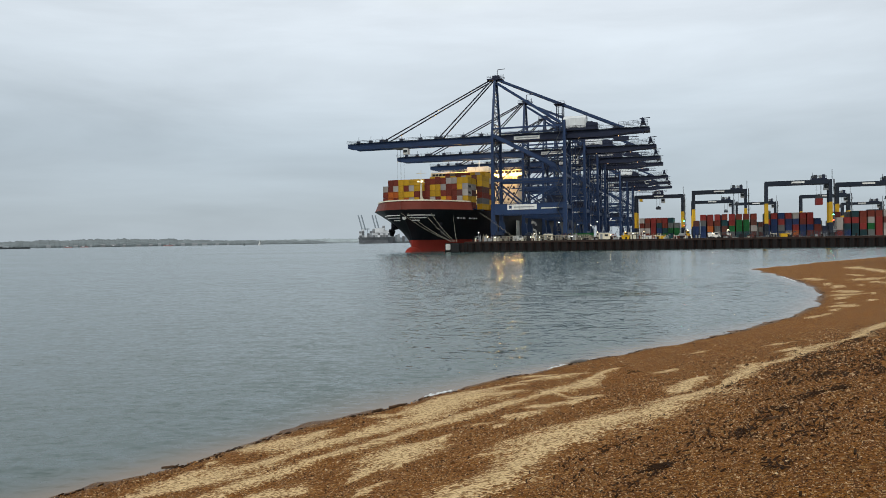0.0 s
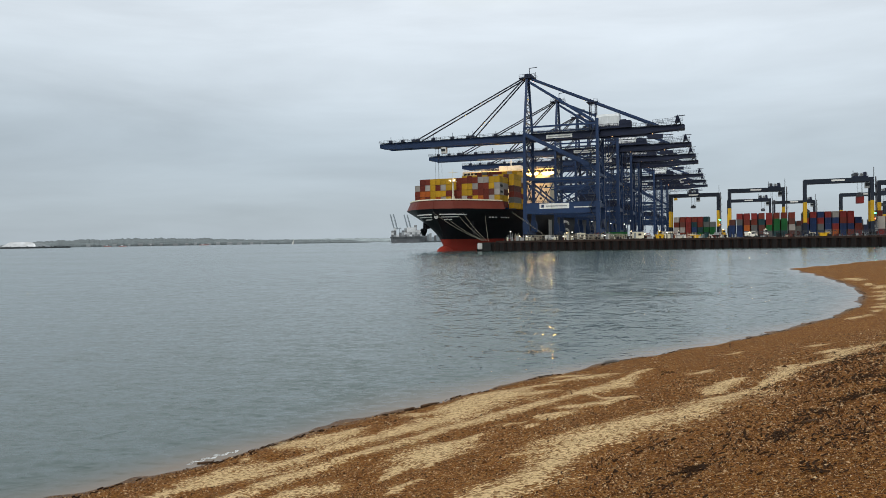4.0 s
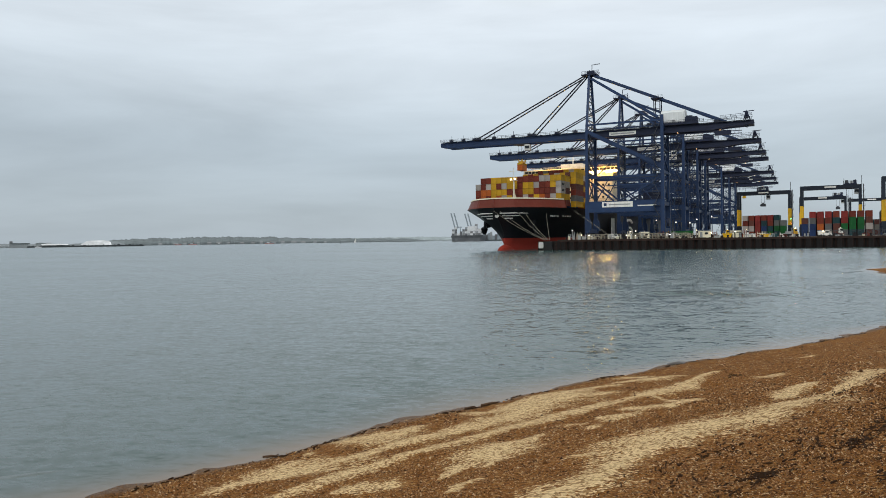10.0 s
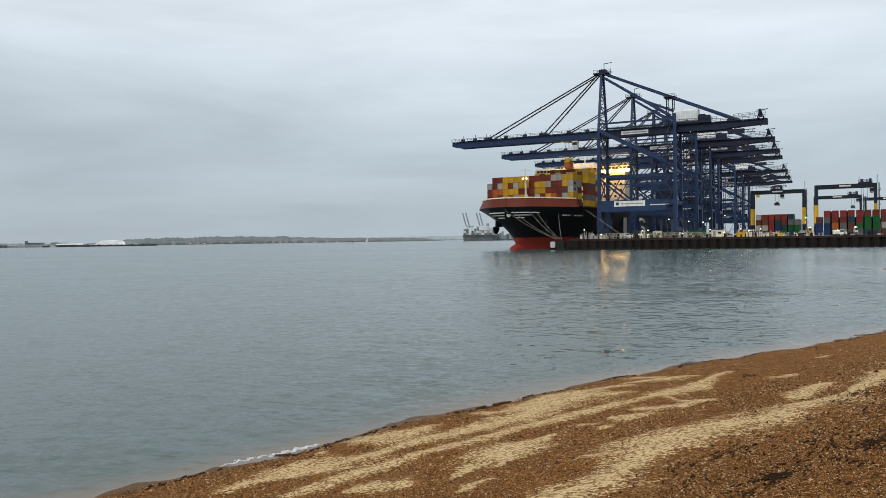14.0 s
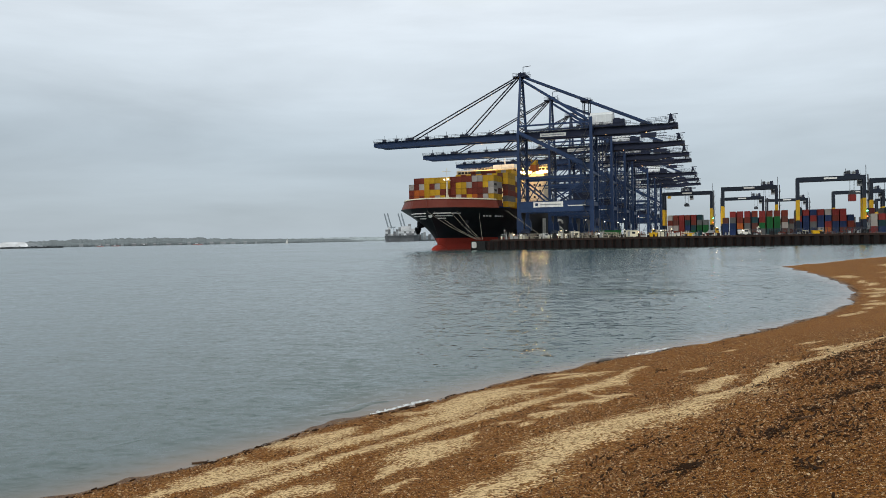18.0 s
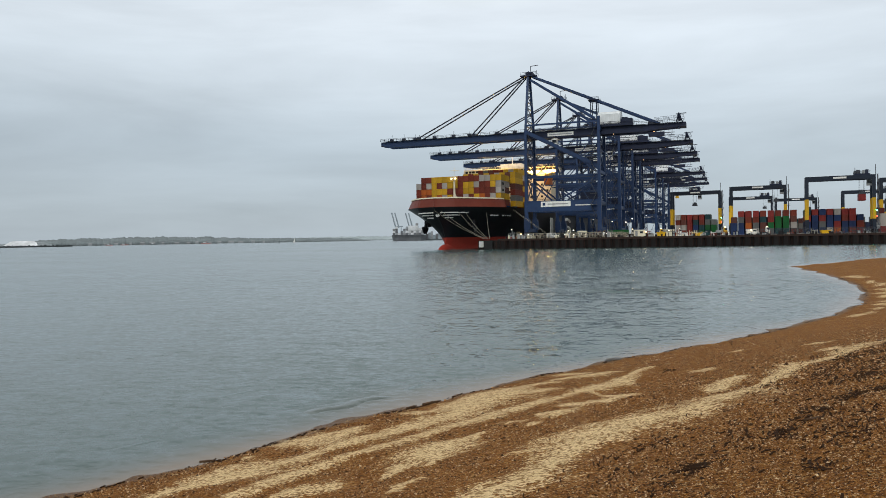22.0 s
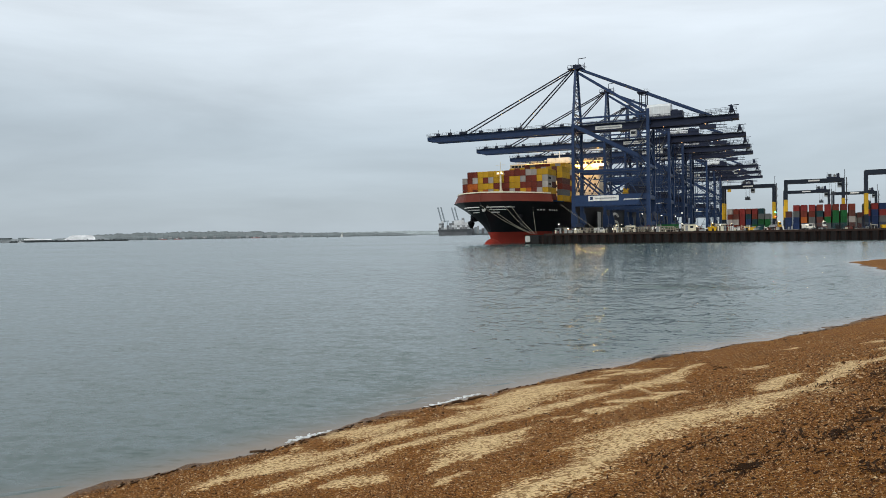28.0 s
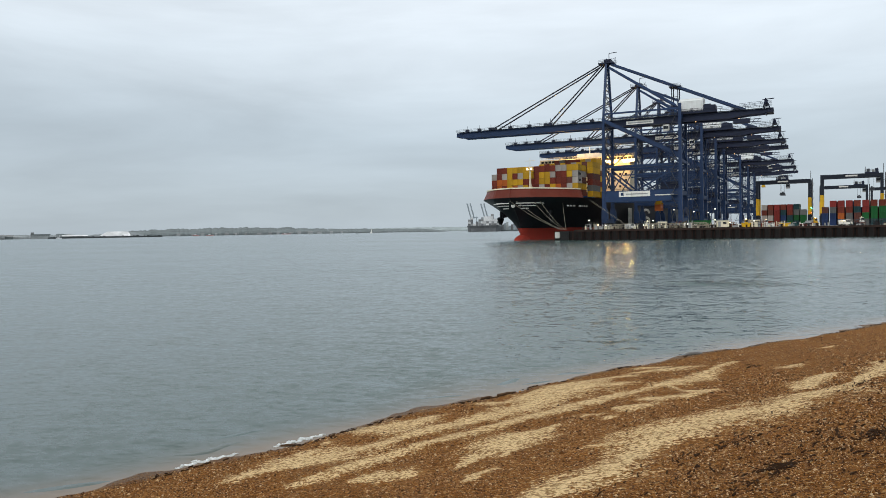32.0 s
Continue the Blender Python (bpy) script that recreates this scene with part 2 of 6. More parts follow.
def yard(across, along, z=QUAY_Z):
    """A place from metres across and along the port's grid, which runs 21 degrees east of the view's north."""
    g = radians(21)
    return Vector((math.cos(g) * across + math.sin(g) * along, -math.sin(g) * across + math.cos(g) * along, z))


# ---- beach ----
SHORE = np.array([(-40, -22), (-20, .5), (-12, 9.4), (-8.9, 12.55), (-5.85, 16.1), (-4.1, 18.38), (-1.5, 21.5), (2.05, 25.45), (7.4, 30.5),
                  (14.4, 36.65), (19.75, 42.45), (24.8, 49.4), (29.2, 57.1), (33.9, 67.8), (38.3, 81.9), (44.3, 106.6), (54.9, 116.5),
                  (70.1, 133), (97.7, 158), (180, 205), (300, 225)], float)


def from_shore(p):
    """Signed metres from the waterline, positive inland."""
    a, d = SHORE[:-1], SHORE[1:] - SHORE[:-1]
    best, sign = np.full(len(p), 1e9), np.ones(len(p))
    for o, e in zip(a, d):
        t = np.clip(((p - o) @ e) / (e @ e), 0, 1)
        r = np.hypot(*(p - o - t[:, None] * e).T)
        cr = e[0] * (p[:, 1] - o[1]) - e[1] * (p[:, 0] - o[0])
        near = r < best
        best, sign = np.where(near, r, best), np.where(near, np.where(cr < 0, 1.0, -1.0), sign)
    return best * sign


def beach_height(s):
    return np.interp(s, [-60, 0, 6, 14.5, 22], [-7, 0, .96, 3.1, 3.2])


def ground_at(x, y):
    return float(beach_height(from_shore(np.array([[x, y]], float)))[0])


SAND = []


def sand(*pts):
    """A streak of washed sand on the shingle: points with a width each."""
    for (x0, y0, w0), (x1, y1, w1) in zip(pts, pts[1:]):
        SAND.append((x0, y0, w0, x1, y1, w1))


sand((-5.59, 12.31, 0.51), (-5.27, 12.92, 0.68), (-4.84, 13.69, 1.38), (-4.2, 14.03, 1.6), (-3.77, 14.43, 0.95), (-3.36, 15.1, 0.65), (-2.77, 15.72, 0.82), (-2.12, 16.3, 0.8), (-1.44, 17.22, 1.06), (-0.54, 18.32, 1.34), (0.18, 20.17, 1.6), (0.82, 20.68, 1.6), (1.86, 20.73, 0.71))
sand((-4.35, 16.95, 0.74), (-3.49, 16.88, 1.6), (-2.93, 17.57, 0.62))
sand((-4.96, 15.53, 0.32), (-5.03, 15.75, 0.32))
sand((-1.62, 19.41, 0.74), (-0.72, 19.4, 1.36), (0.2, 21.46, 1.28), (1.4, 22.2, 0.98), (2.21, 22.51, 0.6))
sand((-4.17, 11.51, 0.36), (-3.93, 11.89, 0.48), (-3.49, 12.59, 0.65), (-2.97, 13.32, 0.5), (-2.49, 14.11, 0.45), (-1.71, 14.89, 0.6), (-0.49, 16.35, 0.54), (0.15, 17.02, 0.69), (0.84, 17.84, 0.78), (1.58, 18.41, 0.64), (2.33, 19.35, 0.41), (3.06, 19.73, 0.95), (3.78, 20.36, 0.75), (4.63, 22.16, 0.31), (5.42, 23.18, 0.32))
sand((2.92, 19.31, 0.16), (3.07, 18.01, 0.24), (3.4, 17.05, 0.4))
sand((2.07, 17.26, 0.49), (2.71, 16.71, 1.13))
sand((1.37, 16.27, 0.34), (1.81, 15.86, 0.72))
sand((0.6, 15.94, 0.31), (0.88, 15.67, 0.25))
sand((1.05, 14.6, 0.23), (1.09, 15.05, 0.23))
sand((2.54, 23.23, 0.54), (3.31, 23.06, 0.87), (4.06, 23.38, 0.79))
sand((2.78, 24.62, 0.58), (3.4, 24.3, 0.58))
sand((6.14, 20.4, 0.59), (6.25, 20.76, 0.59))
sand((11.11, 24.84, 0.5), (11.1, 23.8, 0.48))
sand((8.81, 26.04, 0.35), (9.35, 26.32, 0.35))
sand((-1.54, 11.64, 0.17), (-1.33, 12.32, 0.54), (-1.0, 13.06, 1.16), (-0.63, 13.87, 1.07), (-0.21, 14.37, 0.47), (0.1, 14.95, 0.17))
sand((-0.88, 12.08, 0.34), (-0.7, 12.51, 0.21))
sand((-1.18, 9.59, 0.13), (-1.07, 10.27, 0.26), (-0.88, 10.52, 0.19))
sand((-3.13, 11.3, 0.39), (-2.65, 11.45, 0.79), (-2.29, 11.44, 0.42))
sand((0.49, 11.41, 0.23), (0.7, 11.27, 0.39), (0.98, 11.29, 0.33))
sand((-0.43, 7.92, 0.53), (-0.07, 8.34, 0.58), (0.27, 8.77, 0.91), (0.55, 8.96, 0.76), (0.89, 9.6, 0.52), (1.27, 10.64, 0.9), (1.67, 11.39, 1.6), (2.07, 11.66, 1.6), (2.5, 12.02, 1.6), (2.91, 12.16, 1.6), (3.26, 12.08, 1.3), (3.67, 12.54, 0.75), (4.07, 12.87, 1.24), (4.56, 13.3, 0.99), (5.01, 13.67, 0.42), (5.61, 14.27, 0.44), (6.42, 15.42, 0.62), (6.88, 15.95, 0.95), (7.56, 16.36, 0.66), (8.24, 17.11, 0.44), (9.34, 18.66, 0.89), (9.91, 18.92, 1.6), (10.37, 18.96, 0.81), (11.2, 19.92, 0.53), (13.25, 22.78, 0.7), (14.72, 24.55, 0.68), (18.66, 29.18, 0.95))
sand((4.52, 14.3, 0.37), (5.17, 15.51, 0.66), (5.74, 16.4, 0.43))
sand((9.07, 19.36, 0.6), (9.56, 20.41, 0.6))
sand((6.73, 16.23, 0.47), (7.24, 17.46, 0.47))
sand((38.85, 78.62, 1.45), (38.34, 75.25, 1.11))
sand((35.3, 67.78, 0.58), (36.36, 69.8, 0.58))
sand((33.75, 63.18, 0.82), (35.23, 65.94, 0.82))
sand((31.95, 60.02, 0.84), (31.91, 57.32, 1.08))
sand((30.07, 56.09, 1.26), (30.42, 54.64, 1.34))
sand((28.23, 52.3, 0.62), (28.94, 53.61, 0.62))
sand((26.2, 48.72, 0.56), (26.69, 49.62, 0.56))
sand((24.83, 46.66, 0.77), (24.78, 44.63, 0.76))
sand((22.71, 42.83, 0.47), (23.43, 44.2, 0.47))
sand((19.55, 39.6, 0.53), (20.77, 40.8, 0.72), (21.7, 41.69, 0.45))
sand((48.99, 88.8, 1.36), (47.54, 82.17, 0.9), (44.09, 73.49, 0.56))
sand((43.02, 77.98, 0.83), (42.11, 74.27, 0.71))
sand((39.48, 70.12, 1.8), (40.05, 68.35, 1.64))
sand((38.5, 66.12, 0.53), (36.92, 61.01, 0.7))
sand((35.15, 62.1, 0.4), (36.01, 63.62, 0.4))
sand((30.44, 52.29, 0.2), (31.65, 54.37, 0.2))
sand((27.17, 46.72, 0.5), (28.35, 48.74, 0.5))


def wobble(x, y, f, seed):
    """Cheap smooth unevenness from a few sines."""
    r = np.random.RandomState(seed)
    out = np.zeros_like(x)
    for _ in range(9):
        a, ph, sc = r.uniform(0, 2 * np.pi), r.uniform(0, 6.3), f * r.uniform(0.5, 2.2)
        out += np.sin((x * np.cos(a) + y * np.sin(a)) * sc + ph) * f / sc
    return out / 3.5


def height_at(x, y):
    """The beach's surface height at arrays of places; it sinks to a low spit at its far end."""
    s = from_shore(np.stack([x, y], 1))
    s2 = s + 0.16 * wobble(x, y, 1.1, 3) * np.clip(1 - np.abs(s) / 12, 0, 1)
    z = beach_height(s2) * np.where(s2 > 0, np.interp(y, [40, 85, 110], [1.0, 0.5, 0.3]), 1.0)
    z = z + 0.035 * wobble(x, y, 0.9, 5) + 0.014 * wobble(x, y, 5.0, 6)
    return z + np.where(s > 13, 0.05, 0.02) * wobble(x, y, 2.4, 8)


def make_beach():
    az = np.concatenate([np.arange(-180, -48, 4.0), np.arange(-48, 36, 0.22), np.arange(36, 180.01, 4.0)])
    rad = np.concatenate([[0.01, 1.0], np.geomspace(2.0, 70, 360), np.geomspace(71, 330, 110)])
    A, R = np.meshgrid(np.radians(az), rad)
    x, y = (R * np.sin(A)).ravel() + 0.37, (R * np.cos(A)).ravel() - 0.21
    s = from_shore(np.stack([x, y], 1))
    z = height_at(x, y)
    mask = np.zeros(len(x))
    edge = 1 + 0.22 * wobble(x, y, 3.5, 11) + 0.2 * wobble(x, y, 11.0, 12)
    for x0, y0, w0, x1, y1, w1 in SAND:
        d = np.array([x1 - x0, y1 - y0])
        t = np.clip(((x - x0) * d[0] + (y - y0) * d[1]) / (d @ d + 1e-9), 0, 1)
        dist = np.hypot(x - x0 - t * d[0], y - y0 - t * d[1])
        w = (w0 + t * (w1 - w0)) * 0.47 * edge
        mask = np.maximum(mask, np.clip(1.15 - dist / np.maximum(w, 0.02) * 0.5, 0, 1))
    z += 0.02 * mask
    n, m = len(rad), len(az)
    i, j = np.meshgrid(np.arange(n - 1), np.arange(m - 1), indexing="ij")
    q = np.stack([i * m + j, i * m + j + 1, (i + 1) * m + j + 1, (i + 1) * m + j], -1).reshape(-1, 4)
    q = q[(s[q].max(1) > -16)]
    used, inv = np.unique(q, return_inverse=True)
    q = inv.reshape(-1, 4)
    me = bpy.data.meshes.new("beach")
    me.vertices.add(len(used))
    me.vertices.foreach_set("co", np.stack([x, y, z], 1)[used].ravel())
    me.loops.add(q.size)
    me.loops.foreach_set("vertex_index", q[:, ::-1].ravel().astype(np.int32))
    me.polygons.add(len(q))
    me.polygons.foreach_set("loop_start", np.arange(0, q.size, 4, dtype=np.int32))
    me.polygons.foreach_set("use_smooth", np.ones(len(q), bool))
    me.update(calc_edges=True)
    for key, val in (("sand", mask[used]), ("inland", s[used])):
        me.attributes.new(key, "FLOAT", "POINT").data.foreach_set("value", val.astype(np.float32))

    k = Nodes("shingle")
    va = k.node("ShaderNodeAttribute")
    va.attribute_name = "sand"
    vi = k.node("ShaderNodeAttribute")
    vi.attribute_name = "inland"
    vor = k.node("ShaderNodeTexVoronoi", Scale=34.0)
    vor2 = k.node("ShaderNodeTexVoronoi", Scale=22.0)
    k.l.new(k.tc.outputs["Object"], vor.inputs["Vector"])
    k.l.new(k.tc.outputs["Object"], vor2.inputs["Vector"])
    sepc = k.node("ShaderNodeSeparateColor")
    k.l.new(vor.outputs["Color"], sepc.inputs[0])
    sepd = k.node("ShaderNodeSeparateColor")
    k.l.new(vor2.outputs["Color"], sepd.inputs[0])
    ramp = k.n.new("ShaderNodeValToRGB")
    e = ramp.color_ramp.elements
    e[0].position, e[0].color = 0.0, (0.045, 0.016, 0.004, 1)
    e[1].position, e[1].color = 1.0, (0.50, 0.33, 0.15, 1)
    for at, col in ((0.25, (0.130, 0.043, 0.007, 1)), (0.65, (0.235, 0.084, 0.013, 1)), (0.88, (0.37, 0.168, 0.036, 1))):
        e.new(at).color = col
    k.l.new(sepc.outputs[0], ramp.inputs[0])
    patch = k.noise(0.5, 5, 0.6)
    mid = k.noise(4.0, 5, 0.6)
    grit = k.noise(26.0, 3, 0.75)
    stones = k.mix(k.span(patch, 0.35, 0.7, 0.0, 0.3), ramp.outputs[0], (0.125, 0.05, 0.009))
    stones = k.mix(k.span(k.noise(6.0, 8, 0.75), 0.5, 0.7, 0.0, 0.35), stones, (0.25, 0.115, 0.022))
    stones = k.mix(k.span(k.noise(3.2, 9, 0.8), 0.5, 0.66, 0.0, 0.35), stones, (0.07, 0.026, 0.005))
    # higher up the beach: darker, duller gravel with broken weed lying along the shore
    turned = k.node("ShaderNodeMapping", Rotation=(0, 0, radians(-44)), Scale=(0.55, 2.2, 1.0))
    k.l.new(k.tc.outputs["Object"], turned.inputs[0])
    drift = k.node("ShaderNodeTexNoise", Scale=2.0, Detail=8.0, Roughness=0.72)
    k.l.new(turned.outputs[0], drift.inputs["Vector"])
    upper = k.span(vi.outputs["Fac"], 8.6, 10.6, 0, 1)
    stones = k.mix(k.math("MULTIPLY", upper, 0.15), stones, (0.085, 0.036, 0.011))
    stones = k.mix(k.math("MULTIPLY", upper, k.span(drift.outputs[0], 0.54, 0.64, 0.0, 0.5)), stones, (0.022, 0.012, 0.006))
    sandc = k.mix(k.span(grit, 0.35, 0.65, 0, 1), (0.50, 0.33, 0.155), (0.86, 0.64, 0.36))
    sandc = k.mix(k.span(sepd.outputs[1], 0.68, 0.76, 0, 0.8), sandc, (0.20, 0.095, 0.026))
    # the sand's margin breaks up stone by stone
    m1 = k.math("ADD", va.outputs["Fac"], k.span(sepd.outputs[0], 0, 1, -0.36, 0.36))
    m2 = k.math("ADD", k.math("ADD", m1, k.span(grit, 0.3, 0.7, -0.28, 0.28)), k.span(k.noise(1.6, 7, 0.7), 0.32, 0.68, -0.28, 0.26))
    col = k.mix(k.math("MULTIPLY", k.span(m2, 0.56, 0.72, 0, 0.95), k.span(va.outputs["Fac"], 0.12, 0.36, 0, 1)), stones, sandc)
    wet = k.span(k.math("ADD", vi.outputs["Fac"], k.span(mid, 0.3, 0.7, -0.2, 0.2)), 0.05, 0.6, 1, 0)
    col = k.mix(k.math("MULTIPLY", wet, 0.6), col, (0.06, 0.036, 0.018))
    nrm = k.bump(vor2.outputs["Distance"], 0.4, 0.04)
    nrm = k.bump(vor.outputs["Distance"], 0.8, 0.025, nrm)
    mat = k.done(col, k.span(wet, 0, 1, 0.85, 0.42), nrm, gloss=0.1)
    return solo("ground", me, mat, pose(0, 0, 0), "curving orange-brown shingle beach with streaks of pale sand", "beach", kind="structure")


beach = make_beach()

# ---- water ----
def make_water():
    k = Nodes("sea_water")
    depth = k.node("ShaderNodeAttribute")
    depth.attribute_name = "shallow"
    whirl = k.node("ShaderNodeAttribute")
    whirl.attribute_name = "eddy"

    def slopes(scale, detail, stretch, amount):
        m = k.node("ShaderNodeMapping", Scale=stretch)
        t = k.node("ShaderNodeTexNoise", Scale=scale, Detail=detail, Roughness=0.6)
        k.l.new(k.tc.outputs["Object"], m.inputs[0])
        k.l.new(m.outputs[0], t.inputs["Vector"])
        v = k.node("ShaderNodeVectorMath")
        v.operation = "MULTIPLY_ADD"
        k.l.new(t.outputs["Color"], v.inputs[0])
        v.inputs[1].default_value = (amount * 0.4, amount, 0)
        v.inputs[2].default_value = (-amount * 0.2, -amount / 2, 0)
        return v.outputs[0]

    def plus(a, b):
        v = k.node("ShaderNodeVectorMath")
        v.operation = "ADD"
        for sock, val in zip(v.inputs, (a, b)):
            if isinstance(val, tuple):
                sock.default_value = val
            else:
                k.l.new(val, sock)
        return v.outputs[0]

    gust = k.noise(0.02, 4, 0.6, (0.3, 1.0, 1.0))
    n = plus(plus(slopes(0.9, 3, (0.4, 1, 1), 0.26), slopes(3.2, 3, (0.5, 1, 1), 0.52)), slopes(8.0, 3, (0.6, 1, 1), 0.46))
    amp = k.node("ShaderNodeVectorMath")
    amp.operation = "SCALE"
    k.l.new(n, amp.inputs[0])
    k.l.new(k.math("MULTIPLY", k.span(gust, 0.35, 0.65, 0.65, 1.25), k.math("MULTIPLY", k.span(whirl.outputs["Fac"], 0, 1, 1, 7.0), k.span(depth.outputs["Fac"], 0, 1, 1, 0.35))), amp.inputs["Scale"])
    unit = k.node("ShaderNodeVectorMath")
    unit.operation = "NORMALIZE"
    # ripples run in towards the beach, their steeper faces turned to it
    lie = k.n.new("ShaderNodeNewGeometry")
    k.l.new(plus(plus(amp.outputs[0], (0.0, -0.07, 0.0)), lie.outputs["Normal"]), unit.inputs[0])
    col = k.mix(k.span(gust, 0.35, 0.65, 0, 1), (0.052, 0.082, 0.080), (0.060, 0.092, 0.090))
    col = k.mix(depth.outputs["Fac"], col, (0.17, 0.125, 0.09))
    k.bsdf.inputs["IOR"].default_value = 1.33
    mat = k.done(col, k.span(gust, 0.35, 0.65, 0.11, 0.15), unit.outputs[0], gloss=0.5)
    az = np.concatenate([np.arange(-180, -50, 5.0), np.arange(-50, 40, 0.8), np.arange(40, 180.1, 5.0)])
    rad = np.concatenate([[0.01, 6.0], np.geomspace(8, 160, 260), np.geomspace(180, 4900, 24)])
    A, R = np.meshgrid(np.radians(az), rad)
    x, y = (R * np.sin(A)).ravel(), (R * np.cos(A)).ravel()
    x, y = x + 0.37, y - 0.21
    sd = from_shore(np.stack([x, y], 1))
    w = 1.0 + 0.35 * wobble(x, y, 0.7, 21)
    shallow = np.clip(1.03 + sd / (2.6 * w), 0, 1) ** 2.4
    n, m = len(rad), len(az)
    i, j = np.meshgrid(np.arange(n - 1), np.arange(m - 1), indexing="ij")
    q = np.stack([i * m + j, (i + 1) * m + j, (i + 1) * m + j + 1, i * m + j + 1], -1).reshape(-1, 4)
    me = bpy.data.meshes.new("water")
    me.from_pydata(np.stack([x, y, 0 * x], 1).tolist(), [], q.tolist())
    me.update()
    me.attributes.new("shallow", "FLOAT", "POINT").data.foreach_set("value", shallow.astype(np.float32))
    eddy = np.exp(-((x - 14.1) / 3.8) ** 2 - ((y - 63.4 + 0.2 * (x - 14.1)) / 2.2) ** 2)
    me.attributes.new("eddy", "FLOAT", "POINT").data.foreach_set("value", eddy.astype(np.float32))
    solo("water", me, mat, pose(0, 0, 0), "grey-blue rippled estuary water under an overcast sky", "water", kind="structure")
    return mat


WATER = make_water()

# ---- quay ----
def make_quay():
    far = CORNER + ALONG * 900
    right = Vector((420, 237, 0))
    top = Shell()
    a, b, c, d = CORNER, right, right + ALONG * 1000, far
    ring = lambda z, o: [(p.x, p.y, z) for p in o]
    top.loft([ring(-6, (a, b, c, d)), ring(QUAY_Z, (a, b, c, d))])
    quay = solo("quay", top, CONCRETE, pose(0, 0, 0), "concrete container quay with a dark steel pile wall", "quay", kind="structure")
    face = (b - a).normalized()
    out = Vector((face.y, -face.x, 0))
    # one deep trough of the pile wall
    pile = Shell()
    w, dep = 3.4, 0.8
    prof = [(-w / 2, 0), (-w * 0.32, -dep), (w * 0.14, -dep), (w / 2 - 0.25, 0)]
    pile.loft([[(px, py, -3.0) for px, py in prof] + [(w / 2, 0.05, -3.0), (-w / 2, 0.05, -3.0)],
               [(px, py, QUAY_Z - 0.75) for px, py in prof] + [(w / 2, 0.05, QUAY_Z - 0.75), (-w / 2, 0.05, QUAY_Z - 0.75)]])
    me = pile.mesh("sheet_pile")
    me.materials.append(PILE)
    ang = math.atan2(face.y, face.x)
    for n in range(68):
        ob = part("sheet_pile", me, PILE, quay)
        ob.matrix_basis = Matrix.Translation(a + face * (w * (n + 0.5)) + out * 0.05) @ Matrix.Rotation(ang, 4, "Z")
    cap = Shell()
    cap.beam(a + out * 0.35 + Vector((0, 0, QUAY_Z - 0.35)), b + out * 0.35 + Vector((0, 0, QUAY_Z - 0.35)), 1.3, 0.8)
    cap.beam(a - ACROSS * 0.35 + Vector((0, 0, QUAY_Z - 0.35)), far - ACROSS * 0.35 + Vector((0, 0, QUAY_Z - 0.35)), 1.3, 0.8)
    part("coping", cap, plain("dark_coping", (0.035, 0.02, 0.015), 0.8, 0.5), quay, "rust-stained concrete coping")
    return quay, a, face, out, ang


quay, QA, QF, QO, QANG = make_quay()
knuckle = Shell().box(0, 0, -5, 9.0, 7.0, 5 + QUAY_Z - 0.5, QANG)
for k in range(3):
    knuckle.box(-2.2 * math.cos(QANG) + k * 2.2 * math.cos(QANG) + 3.6 * math.sin(QANG), -2.2 * math.sin(QANG) + k * 2.2 * math.sin(QANG) - 3.6 * math.cos(QANG), -3, 0.8, 0.5, QUAY_Z + 2.2, QANG)
kp = QA - QF * 4.2 - QO * 3.4
solo("dolphin", knuckle, PILE, pose(kp.x, kp.y, 0), "dark steel mooring dolphin at the quay corner", "dolphin", kind="structure")


def on_edge(along, inward, z=QUAY_Z):
    """A place on the quay's end, metres along its face and in from it."""
    p = QA + QF * along - QO * inward
    return Vector((p.x, p.y, z))


